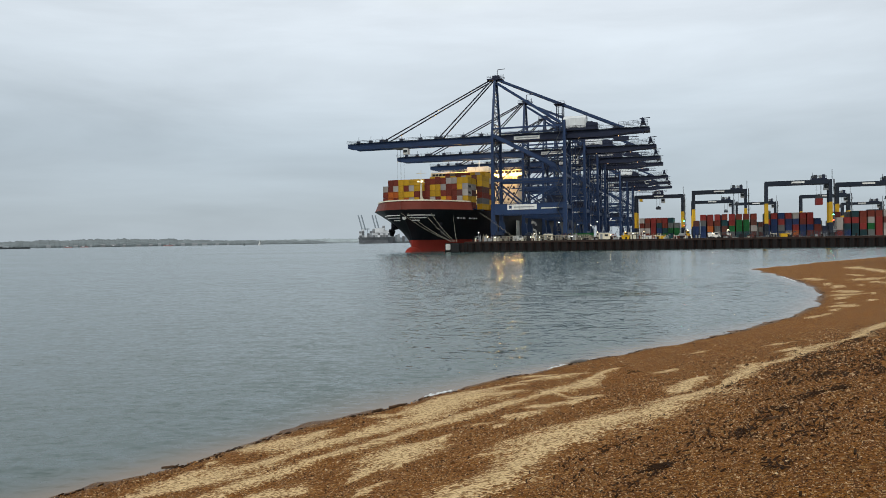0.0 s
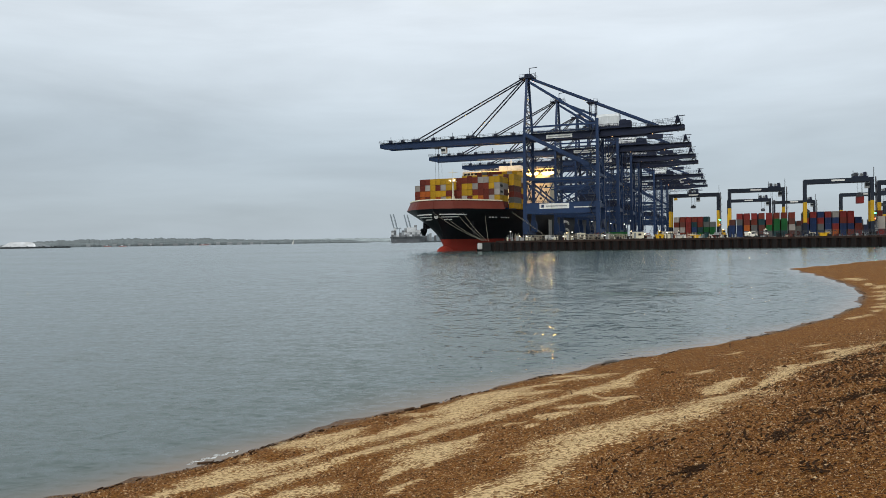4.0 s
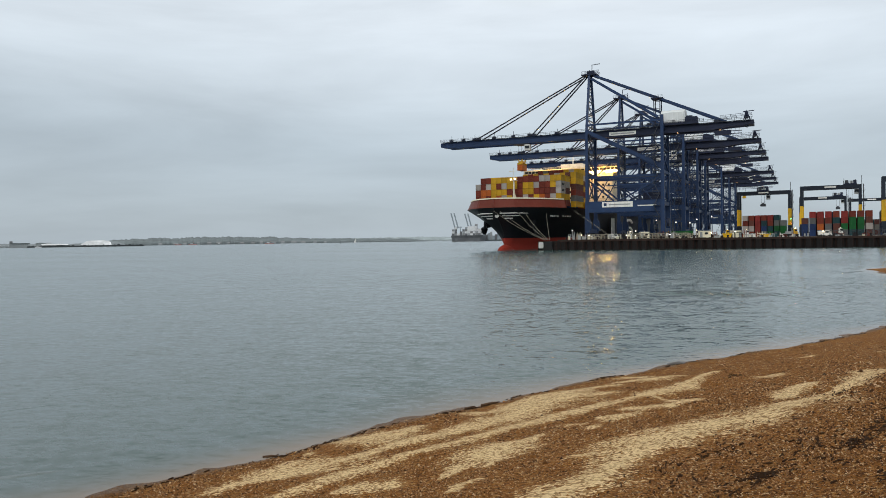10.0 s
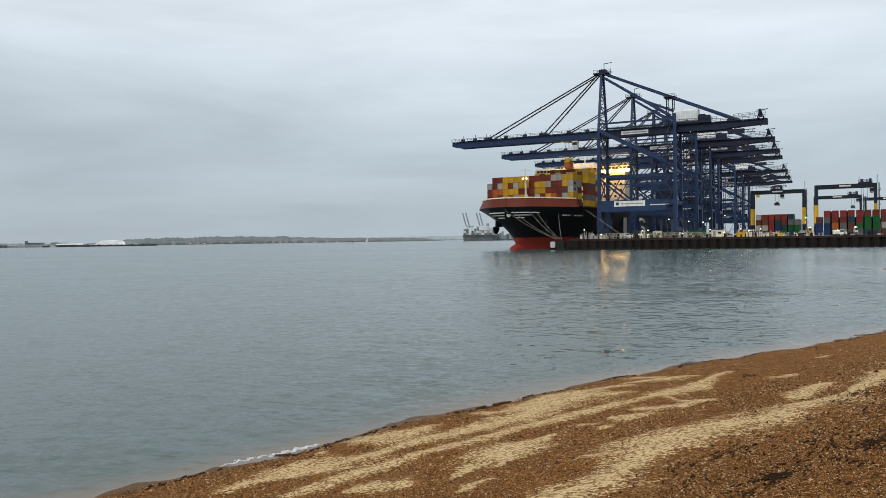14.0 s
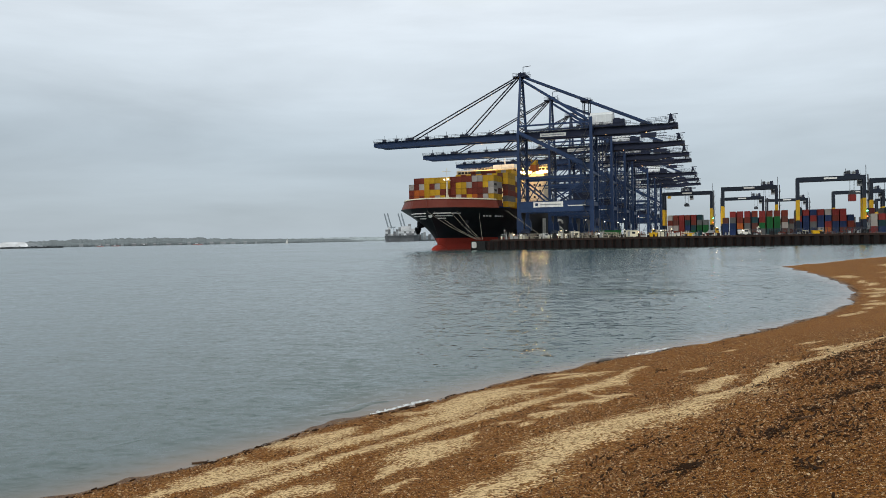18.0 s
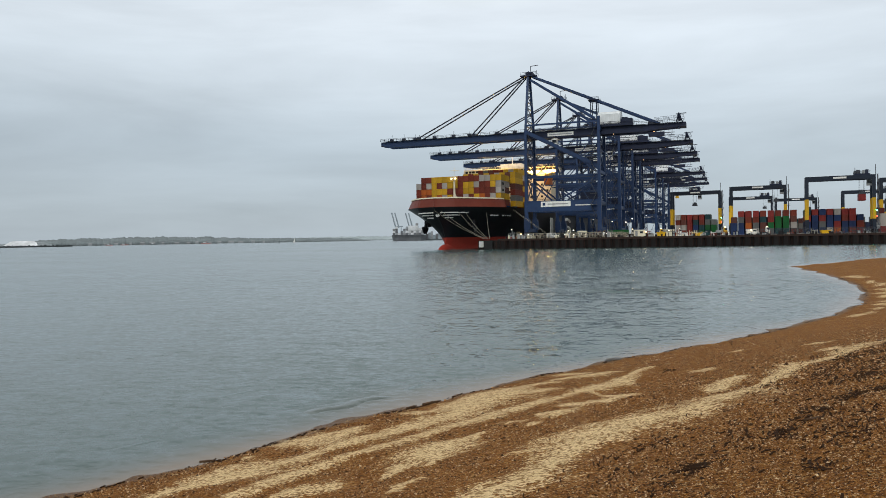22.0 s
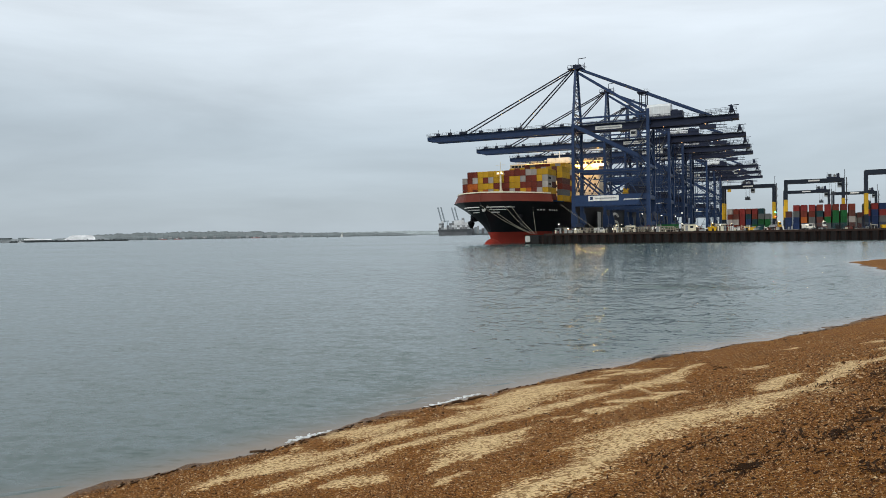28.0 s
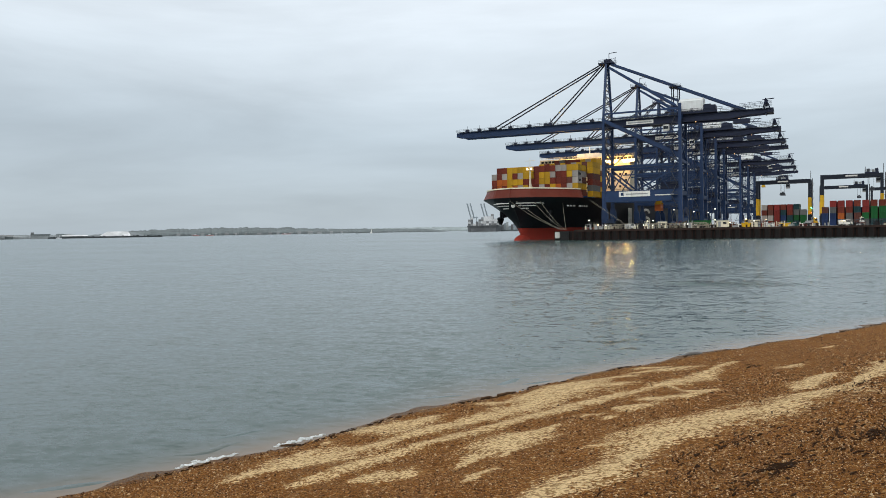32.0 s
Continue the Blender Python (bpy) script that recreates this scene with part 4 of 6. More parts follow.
def make_ship():
    g = thing("container_ship", SHIP, "large black-hulled container ship with red bottom paint, moored at the quay", "ship")
    s = Shell().loft([hull_ring(z) for z in (-4, -1, 0, 1.5, 3, 5.1)], caps=False)
    part("lower_hull", s, HULL_RED, g, "red underwater paint showing above the water", smooth=True)
    s = Shell().loft([hull_ring(z) for z in (5.1, 6.5, 8, 9.5, 11, 12.5, 14, 15.5, 16.8, 17.8)], caps=False)
    part("upper_hull", s, HULL_BLACK, g, smooth=True)
    s = Shell()
    deck = hull_ring(17.75)
    s.add(deck, [(k, k + 1, 118 - k, 119 - k) for k in range(59)])
    part("deck", s, DECK_RED, g)
    # bulb
    s = Shell()
    rings = []
    for k in range(9):
        u = k / 8
        y = -7.0 + u * 13
        r = 2.6 * math.sin(min(1, u * 1.6) * math.pi / 2) ** 0.55 + 0.05
        rings.append([(r * math.cos(a) * 0.85, y, -0.7 + r * math.sin(a) * 1.15) for a in [2 * math.pi * i / 14 for i in range(14)]])
    s.loft(rings)
    part("bulbous_bow", s, HULL_RED, g, smooth=True)
    # bulwark round the forecastle, leaning in
    port = [p for p in deck if p[1] < 15 and p[0] > 0][::-1]
    star = [p for p in deck if p[1] < 24 and p[0] < 0][::-1]
    line = port + star
    s = Shell()
    ring = []
    for x, y, z in line:
        lean = 0.93
        ring.append([(x, y, z), (x * lean, y + 0.9, z + 3.6), (x * lean - math.copysign(0.25, x), y + 1.2, z + 3.6), (x - math.copysign(0.3, x), y + 0.4, z)])
    s.loft(ring)
    part("bulwark", s, DECK_RED, g, "rust-red forecastle bulwark")
    s = Shell()
    s.loft([[(r[1][0] + math.copysign(0.25, r[1][0]) * i, r[1][1] + j, r[1][2] + k) for i, j, k in ((1, -0.2, 0), (1, -0.2, 0.5), (-1, 0.3, 0.5), (-1, 0.3, 0))] for r in ring])
    part("bulwark_rail", s, CREAM, g, "cream rail along the bulwark's top")
    # foremast
    s = Shell()
    s.tube((0, 12.0, 17.8), (0, 12.0, 32), 0.55, 10, 0.35)
    s.tube((-2.4, 13.5, 17.8), (0, 12.0, 25), 0.25, 8)
    s.tube((2.4, 13.5, 17.8), (0, 12.0, 25), 0.25, 8)
    s.box(0, 12.0, 30.4, 3.2, 1.6, 0.2)
    s.rail((-1.6, 11.2, 30.6), (1.6, 11.2, 30.6), 1.0, 0.8, 0.06)
    s.tube((-2.2, 12.0, 34.6), (2.2, 12.0, 34.6), 0.1, 6)
    s.tube((0, 12.0, 32), (0, 12.0, 36), 0.12, 6)
    mast = part("foremast", s, CREAM, g, "cream foremast with lit lamps")
    s = Shell()
    s.box(-0.9, 11.1, 30.8, 0.5, 0.4, 0.4).box(0.9, 11.1, 30.8, 0.5, 0.4, 0.4)
    part("lamp", s, WARM_SMALL, mast, "glowing masthead floodlights")
    # deckhouse
    s = Shell()
    s.box(0, 103, 17.8, 46, 13, 21.4)
    house = part("deckhouse", s, CREAM, g, "cream accommodation block under floodlights")
    s = Shell()
    s.box(0, 101, 39.2, 53.5, 9, 3.4)
    bridge = part("bridge", s, CREAM, g, "cream navigation bridge reaching the full beam")
    s = Shell()
    for k in range(26):
        s.box(-25 + k * 2, 96.44, 40.7, 1.6, 0.1, 1.2)
    part("window", s, GLASS, bridge)
    for row in range(6):
        s = Shell()
        for k in range(15):
            s.box(-21 + k * 3, 96.44, 19.5 + row * 3.2, 1.1, 0.12, 1.1)
        part("window", s, GLASS, house)
    s = Shell()
    s.rail((-26.5, 96.8, 42.6), (26.5, 96.8, 42.6), 1.1, 2, 0.07)
    for x in (-6, 0, 5):
        s.tube((x, 102, 42.6), (x, 102, 50 - abs(x)), 0.3, 8)
        s.tube((x - 3, 102, 47.5 - abs(x) * 0.5), (x + 3, 102, 47.5 - abs(x) * 0.5), 0.12, 6)
    s.box(0, 102, 42.6, 12, 6, 2.6)
    part("radar_mast", s, WHITE, bridge)
    for x0, x1 in ((-16, -3), (11, 16), (20, 26)):
        s = Shell()
        for k in range(5):
            s.box(x0 + (x1 - x0) * k / 4, 95.7, 39.5, 0.9, 0.7, 0.8)
        part("floodlamp", s, WARM, bridge, "glowing sodium floodlamps under the bridge")
    # anchors and hawse pipes
    for side in (-1, 1):
        s = Shell()
        x, y = side * hull_half(6, 11.5), 6
        s.tube((x - side * 1.6, y + 0.6, 12.0), (x + side * 0.7, y - 0.7, 11.4), 1.9, 12)
        s.tube((x + side * 0.9, y - 0.8, 12.6), (x + side * 1.2, y - 0.9, 7.4), 0.6, 8)
        s.beam((x + side * 1.2, y - 3.2, 9.6), (x + side * 1.2, y - 0.9, 7.2), 1.0, 1.2)
        s.beam((x + side * 1.2, y + 1.4, 9.6), (x + side * 1.2, y - 0.9, 7.2), 1.0, 1.2)
        part("anchor", s, HULL_BLACK, g)
    # a winged emblem at the stem and the unreadable name
    wings = []
    for n in range(3):
        z = 15.5 - n * 1.05
        for side in (-1, 1):
            y0 = stem_at(z)
            a, b = 1.6 + n * 0.5, 11.5 - n * 2.8
            pts = []
            for i in range(7):
                w = a + (b - a) * i / 6
                yy = next((y for y in np.linspace(y0, y0 + 30, 400) if min(hull_half(y, z), 0.3 + 5 * (y - y0)) * min(1, ((y - y0) / 3.0 + 1e-6) ** 0.55) >= w), y0)
                pts.append((side * w, yy - 0.18, z))
            s = Shell()
            s.loft([[(x, y - dy, zz + dz) for dy, dz in ((0.1, -0.21), (0.1, 0.21), (-0.05, 0.21), (-0.05, -0.21))] for x, y, zz in pts])
            wings.append(s)
    s = Shell()
    s.tube((0, stem_at(14.4) - 0.25, 14.4), (0, stem_at(14.4) + 0.6, 14.6), 0.8, 14)
    emblem = part("emblem", s, WHITE, g, "white winged emblem painted on the bow")
    for s in wings:
        part("wing_bar", s, WHITE, emblem)
    for k in (0, 1, 2, 4, 5, 6, 7):
        y = 11 + k * 2.0
        letter = Shell().beam((hull_half(y, 14.6) + 0.12, y, 14.6), (hull_half(y + 1.4, 14.6) + 0.12, y + 1.4, 14.6), 0.12, 0.9)
        part("lettering", letter, WHITE, g, "white name lettering on the bow")
    part("hull_mark", Shell().beam((27.12, 79.5, 6.2), (27.12, 79.5, 14.4), 0.3, 5.6), WHITE, g, "tall white hull mark on the ship's side")
    s = Shell()
    bend = [(115.5 + 7.4 * math.cos(radians(a)), 12.1 + 2.1 * math.sin(radians(a))) for a in range(20, 271, 25)]
    bend += [(115.5 + 7.4 * math.cos(radians(a)), 7.9 + 2.1 * math.sin(radians(a))) for a in range(90, -161, -25)]
    for (y0, z0), (y1, z1) in zip(bend, bend[1:]):
        s.tube((27.12, y0, z0), (27.12, y1, z1), 0.7, 6)
    part("hull_mark", s, WHITE, g, "curved white hull marking on the ship's side")
    s = Shell()
    s.box(12, 27, 17.8, 5, 4, 2.6).box(20, 33, 17.8, 4, 4, 3.0)
    part("winch", s, painted("winch_blue", (0.02, 0.10, 0.32), 0.5), g, "blue mooring winches on the foredeck")
    return g


ship = make_ship()
SHIP_MIX = ["yellow"] * 6 + ["rust-red"] * 5 + ["orange"] * 2 + ["white"] * 2 + ["brown"] * 3 + ["grey"]
rng = random.Random(7)
ON_SHIP = "stacked on the ship's deck"


CODE = {"Y": "yellow", "R": "rust-red", "O": "orange", "W": "white", "B": "brown", "G": "grey"}
FRONT = ["RBRRBRRBRRBRRBRR", "RORYOWYRRWRYORWY", "ROOYYYRRRYYRRRBW", "WRWYRWYYRYYWRRYW", ".RRYYYYYRRRRWWYY"]


def on_deck(c, t, y):
    return SHIP @ pose((c - 7.5) * 2.53 + 0.4, y, 19.0 + t * 2.69)


for t, row in enumerate(FRONT):
    for c, code in enumerate(row):
        if code != ".":
            box = container(on_deck(c, t, 18.03), CODE[code], ON_SHIP, "containers on the ship", 6.06)
            if c == 15 and code == "W":
                s = Shell()
                for k in range(3):
                    s.box(1.235, -1.5 + k * 1.2, 0.8, 0.03, 0.9, 1.0)
                part("lettering", s, RUBBER, box, "dark lettering bars")
for c in range(16):
    for t in range(2 if c < 7 else 5):
        if t == (1 if c < 7 else 4) or c == 15 or (c == 7 and t > 1):
            container(on_deck(c, t, 24.6), rng.choice(SHIP_MIX), ON_SHIP, "containers on the ship", 6.06)


def stack_bay(y, columns, tiers, shown):
    """A bay further aft: its two upper tiers, and the whole of the column by the quay."""
    for c in range(columns):
        x = (c - (columns - 1) / 2) * 2.53
        for t in range(tiers(c)):
            if t >= tiers(c) - shown or c == columns - 1 or t >= tiers(c + 1):
                container(SHIP @ pose(x, y, 18.7 + t * 2.62), rng.choice(SHIP_MIX), ON_SHIP, "containers on the ship")


stack_bay(36, 18, lambda c: 6 if c > 7 else 5, 1)
stack_bay(50, 20, lambda c: 5 if c < 10 else 7 if c < 18 else 1, 2)
stack_bay(66, 20, lambda c: 5 if c < 10 else 7 if c < 16 else 1, 2)
stack_bay(80, 20, lambda c: 6 if c < 14 else 1, 1)
load = container(on_deck(5, 2, 24.6), "orange", "hoisted by the quay crane", "containers on the ship", 6.06)

# mooring lines from the bow to the quay
for k, (x, y, z) in enumerate(((-0.5, -10.4, 16.4), (2.2, -9.6, 16.2), (8.0, -6.0, 16.4), (10.3, -4.2, 16.4), (15.6, 9.0, 16.8))):
    p = SHIP @ Vector((x, y, z))
    q = on_edge(-6.4 + k * 0.55, 1.2, QUAY_Z + 0.1)
    way = (q - p).normalized()
    a = way.cross(Vector((0, 0, 1))).normalized()
    b = a.cross(way)
    s = Shell().loft([[p.lerp(q, i / 8) - Vector((0, 0, 0.9 * math.sin(math.pi * i / 8))) + (a * math.cos(n * 1.2566) + b * math.sin(n * 1.2566)) * 0.075 for n in range(5)] for i in range(9)])
    solo("mooring_line", s, ROPE, pose(0, 0, 0), "pale mooring rope sagging from the bow to the quay", "rope", "mooring lines")
for y in (20, 21.5):
    p, q = SHIP @ Vector((hull_half(y, 17) + 0.2, y, 17)), on_edge(14 + y / 3, 2)
    solo("mooring_line", Shell().tube(p, q, 0.045, 5), ROPE, pose(0, 0, 0), "pale mooring rope stretched to a quay bollard", "rope", "mooring lines")


for x, y, z, w in ((14.5, 81.0, 39.5, 7000), (-8, 87.0, 39.0, 5500)):
    p = SHIP @ Vector((x, y, z))
    flood((p.x, p.y, p.z), w, 4.0)


# ---- yard cranes ----
def make_rtg():
    g = thing("yard_crane", pose(0, 0, 0), "navy rubber-tyred gantry crane with yellow lower legs", "crane", "yard cranes")
    W, D, T = 12.0, 3.6, 23.2
    for x in (-W, W):
        for y in (-D, D):
            s = Shell()
            s.beam((x, y, 14.0), (x, y * 0.9, T - 1), 1.25, 1.2)
            part("upper_leg", s, NAVY, g)
            s = Shell()
            s.beam((x, y, 5.6), (x, y, 14.0), 1.3, 1.25)
            part("lower_leg", s, YELLOW, g, "yellow lower leg")
            s = Shell()
            s.beam((x, y, 2.2), (x, y, 5.6), 1.34, 1.3)
            part("foot", s, NAVY, g)
            s = Shell()
            for k in (-0.9, 0.9):
                s.tube((x - 0.3, y + k, 0.8), (x + 0.3, y + k, 0.8), 0.8, 14)
            part("wheel", s, RUBBER, g)
        s = Shell()
        s.beam((x, -D - 1.8, 2.0), (x, D + 1.8, 2.0), 1.3, 1.3)
        part("sill_beam", s, NAVY, g)
    for y in (-D * 0.9, D * 0.9):
        s = Shell()
        s.beam((-W - 0.6, y, T - 0.8), (W + 0.6, y, T - 0.8), 1.0, 1.7)
        part("top_girder", s, NAVY, g)
        s = Shell()
        s.box(0, y - 0.54, T - 1.1, 4.8, 0.06, 0.7)
        part("lettering", s, WHITE, g, "white lettering bar on the girder")
    s = Shell()
    s.box(8, 0, T + 0.2, 5.6, 5.5, 0.45)
    s.box(8, -2.6, T - 0.3, 5.6, 0.3, 0.5).box(8, 2.6, T - 0.3, 5.6, 0.3, 0.5)
    t = part("trolley", s, BLUE_DARK, g)
    s = Shell()
    s.tube((6.6, -1.6, T + 1.35), (6.6, 1.6, T + 1.35), 0.62, 12)
    s.box(6.6, -1.9, T + 0.65, 1.3, 0.3, 1.5).box(6.6, 1.9, T + 0.65, 1.3, 0.3, 1.5)
    part("hoist_drum", s, STEEL, t, "grey hoist drum between dark cheeks")
    part("motor_box", Shell().box(8.6, -0.9, T + 0.65, 1.1, 1.5, 1.0).box(8.5, -0.9, T + 1.65, 0.5, 0.5, 0.4), GREY, t)
    part("control_cabinet", Shell().box(9.9, 0.9, T + 0.65, 1.2, 2.0, 1.7), BLUE_DARK, t)
    s = Shell()
    for y in (-2.6, 2.6):
        s.rail((5.3, y, T + 0.65), (10.7, y, T + 0.65), 1.1, 1.1, 0.06)
    s.rail((5.3, -2.6, T + 0.65), (5.3, 2.6, T + 0.65), 1.1, 1.3, 0.06)
    s.tube((5.5, -2, T + 0.6), (5.5, -2, T + 3.1), 0.09, 5)
    s.tube((10.2, 2, T + 0.6), (10.2, 2, T + 2.7), 0.09, 5)
    part("guard_rail", s, STEEL, t)
    s = Shell()
    s.box(10.6, -1.0, T - 4.2, 1.8, 2.0, 2.2)
    for i in (9.9, 11.3):
        s.tube((i, -1.0, T - 2.0), (i, -1.0, T + 0.3), 0.1, 5)
    cab = part("cab", s, GREY, t, "grey driver's cab hung under the girder")
    part("window", Shell().box(10.6, -2.03, T - 3.4, 1.5, 0.08, 1.1).box(9.68, -1.0, T - 3.4, 0.08, 1.7, 1.1), GLASS, cab)
    s = Shell()
    for i in (6.95, 9.05):
        s.box(i, 0, T - 7.5, 0.22, 6.0, 0.4)
    for j in (-3.0, -1.0, 1.0, 3.0):
        s.box(8, j, T - 7.6, 2.3, 0.25, 0.55)
    for i in (7.2, 8.8):
        for j in (-1.5, 1.5):
            s.tube((i, j, T - 6.4), (i, j, T + 0.3), 0.05, 4)
            s.tube((i, j, T - 7.1), (i, j, T - 6.3), 0.3, 8)
    s.box(8, 0, T - 7.0, 1.9, 3.4, 0.35).box(8, 0, T - 6.65, 0.8, 0.9, 0.9)
    part("spreader", s, STEEL, g)
    s = Shell()
    for k in range(6):
        z = 3 + k * 3.4
        s.box(W + 1.3, -D, z, 1.2, 1.4, 0.12)
        s.beam((W + 1.3, -D - 0.6, z), (W + 1.3, -D + 0.6, z + 3.4), 0.5, 0.1)
        s.rail((W + 1.9, -D - 0.7, z), (W + 1.9, -D + 0.7, z), 1.1, 0.7, 0.05)
    s.tube((W + 0.6, -D, T), (W + 0.6, -D, T + 4.0), 0.12, 6)
    part("ladder", s, STEEL, g)
    s = Shell()
    s.box(W + 0.9, -D - 0.9, 8.6, 0.55, 0.4, 0.5)
    part("signal_lamp", s, GREEN_LAMP, g, "green signal lamp")
    s = Shell()
    s.box(W + 0.9, -D - 0.9, 6.4, 0.4, 0.4, 0.35)
    part("signal_lamp", s, RED_LAMP, g, "red signal lamp")
    s = Shell()
    s.box(W + 1.2, 1.5, 1.6, 2.0, 5.0, 2.6)
    part("engine_house", s, GREY, g)
    return g


rtg = make_rtg()
for n, (b, a) in enumerate(((-33.5, 414), (-3, 388), (-8, 500), (19, 545), (28, 342), (57.5, 366), (52, 468), (90, 598), (135, 785))):
    p = yard(b, a)
    m = pose(p.x, p.y, p.z, 0, 0, -21.5)
    if n == 0:
        rtg.matrix_basis = m
    else:
        copy_thing(rtg, m)

hung = yard(28, 342)
hung = pose(hung.x, hung.y, hung.z, 0, 0, -21.5) @ pose(8, 0, 23.2 - 7.6 - 2.6)
container(hung, "red", "hoisted under a yard crane", "containers in the yard", 6.06)
for child in rtg.children:
    if child.name.startswith(("trolley", "spreader")):
        child.location.x -= 8.5

# ---- container blocks in the yard ----
rng = random.Random(21)
YARD_MIX = ["rust-red"] * 4 + ["red"] * 4 + ["blue"] * 3 + ["grey"] * 2 + ["white"] * 2 + ["teal"] * 2 + ["orange", "green", "brown"]
IN_YARD = "stacked in the quayside yard"


def block(b, a, columns, rows, tiers, mix, length=12.19, pitch=2.85):
    for r in range(rows):
        for c in range(columns):
            for t in range(tiers(c, r)):
                paint = mix(c, t, r)
                p = yard(b + c * pitch, a + length / 2 + r * (length + 0.5), QUAY_Z + 0.02 + t * 2.61)
                container(pose(p.x, p.y, p.z, 0, 0, -21), paint, IN_YARD, "containers in the yard", length)


def listed(rows):
    """Paints for a block by column, lowest first."""
    return (lambda c, r: len(rows[c].split())), (lambda c, t, r: rows[c].split()[t])


BY_GATE = ["white white rust-red white", "rust-red white brown rust-red", "rust-red red red red", "grey blue teal rust-red", "green teal rust-red red", "teal green grey teal", "green green grey"]
block(-40.5, 392, 7, 1, *listed(BY_GATE))
MIDDLE = ["blue blue brown", "blue blue grey red", "blue orange rust-red red", "white grey rust-red red", "brown brown teal rust-red", "grey green red red", "teal green green rust-red",
          "teal green green rust-red", "brown white brown rust-red"]
block(-12.7, 354, 9, 1, *listed(MIDDLE), pitch=3.02)
BLUES = ["blue blue red teal", "blue blue blue red", "blue grey red blue", "white blue blue red", "orange red blue white", "blue blue rust-red red", "rust-red blue red red", "red rust-red blue"]
block(17.0, 356, 8, 1, *listed(BLUES))
block(45.0, 352, 9, 1, lambda c, r: 4 if c > 1 else 3, lambda c, t, r: rng.choice(YARD_MIX), 6.06, 2.9)
block(11, 430, 5, 1, lambda c, r: 3, lambda c, t, r: rng.choice(YARD_MIX))

rows_behind = Shell()
for b, a, n, t in ((-39, 405, 6, 4), (-10, 368, 7, 4), (17.5, 370, 8, 4), (45, 360, 14, 4), (-10, 420, 30, 3)):
    for c in range(n):
        p = yard(b + c * 2.72, a + 6, QUAY_Z + 0.02)
        for k in range(t - (c * 7 + n) % 2):
            rows_behind.box(p.x, p.y, p.z + k * 2.61, 2.55, 12.1, 2.58, radians(-21))
# box colours darkened to paint shade into the gaps between the front stacks
kb = Nodes("shaded_mixed_box_paint")
isl = kb.n.new("ShaderNodeNewGeometry")
rb = kb.n.new("ShaderNodeValToRGB")
rb.color_ramp.interpolation = "CONSTANT"
rb.color_ramp.elements[0].color = (0.05, 0.01, 0.007, 1)
rb.color_ramp.elements[1].position, rb.color_ramp.elements[1].color = 0.9, (0.10, 0.10, 0.09, 1)
for at, col in ((0.25, (0.006, 0.015, 0.045, 1)), (0.42, (0.09, 0.01, 0.008, 1)), (0.6, (0.01, 0.045, 0.05, 1)), (0.75, (0.06, 0.06, 0.058, 1))):
    rb.color_ramp.elements.new(at).color = col
kb.l.new(isl.outputs["Random Per Island"], rb.inputs[0])
kb = kb.done(kb.mix(kb.span(kb.noise(0.8, 5), 0.4, 0.7, 0, 0.4), rb.outputs[0], (0.05, 0.03, 0.02)), 0.55)
solo("container_rows", rows_behind, kb, pose(0, 0, 0), "further rows of mixed shipping containers behind the first stacks", "containers", kind="stuff")

# ---- far shore ----
def far(az, dist, z=0.0):
    return Vector((dist * math.sin(radians(az)), dist * math.cos(radians(az)), z))


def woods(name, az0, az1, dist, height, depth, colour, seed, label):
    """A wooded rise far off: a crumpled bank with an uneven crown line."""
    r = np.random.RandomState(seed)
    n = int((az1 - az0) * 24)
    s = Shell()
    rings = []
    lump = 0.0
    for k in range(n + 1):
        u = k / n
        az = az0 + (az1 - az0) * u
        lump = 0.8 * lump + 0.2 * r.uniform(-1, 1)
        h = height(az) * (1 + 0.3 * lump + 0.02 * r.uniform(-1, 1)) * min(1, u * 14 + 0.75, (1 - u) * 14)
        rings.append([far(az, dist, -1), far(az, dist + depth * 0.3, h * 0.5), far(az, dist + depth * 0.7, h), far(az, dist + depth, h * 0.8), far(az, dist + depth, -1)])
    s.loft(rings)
    return solo(name, s, plain(name + "_hazed_leaves", colour, 0.95, 0.03, 0.22, 0.3, 2.0), pose(0, 0, 0), label, "woods", kind="structure", smooth=True)


# distance haze is mixed into the leaf colours, palest on the farthest shore
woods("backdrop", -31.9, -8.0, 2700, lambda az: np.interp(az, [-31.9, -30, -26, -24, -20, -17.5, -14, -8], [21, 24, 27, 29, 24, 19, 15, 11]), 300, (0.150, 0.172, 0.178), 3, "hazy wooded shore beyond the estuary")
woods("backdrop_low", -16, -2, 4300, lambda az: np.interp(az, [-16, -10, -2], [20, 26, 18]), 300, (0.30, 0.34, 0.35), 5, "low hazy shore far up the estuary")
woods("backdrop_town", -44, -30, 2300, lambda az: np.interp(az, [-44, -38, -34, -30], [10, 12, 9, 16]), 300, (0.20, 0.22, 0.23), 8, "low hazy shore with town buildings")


# HAZE_ paints carry the distance haze in their base colour
HAZE_WHITE = plain("hazed_white_paint", (0.66, 0.67, 0.68), 0.8, 0.05)
HAZE_DARK = plain("hazed_dark_surface", (0.13, 0.15, 0.155), 0.9, 0.05)
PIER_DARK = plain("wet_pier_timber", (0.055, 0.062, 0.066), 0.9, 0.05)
HAZE_GREY = plain("hazed_render_wall", (0.33, 0.35, 0.36), 0.9, 0.05)
HAZE_BRICK = plain("hazed_brick_wall", (0.24, 0.245, 0.25), 0.9, 0.05)
HAZE_RED = plain("hazed_red_paint", (0.38, 0.19, 0.18), 0.8, 0.2)
HAZE_HULL = plain("hazed_hull_paint", (0.16, 0.165, 0.175), 0.8, 0.1)
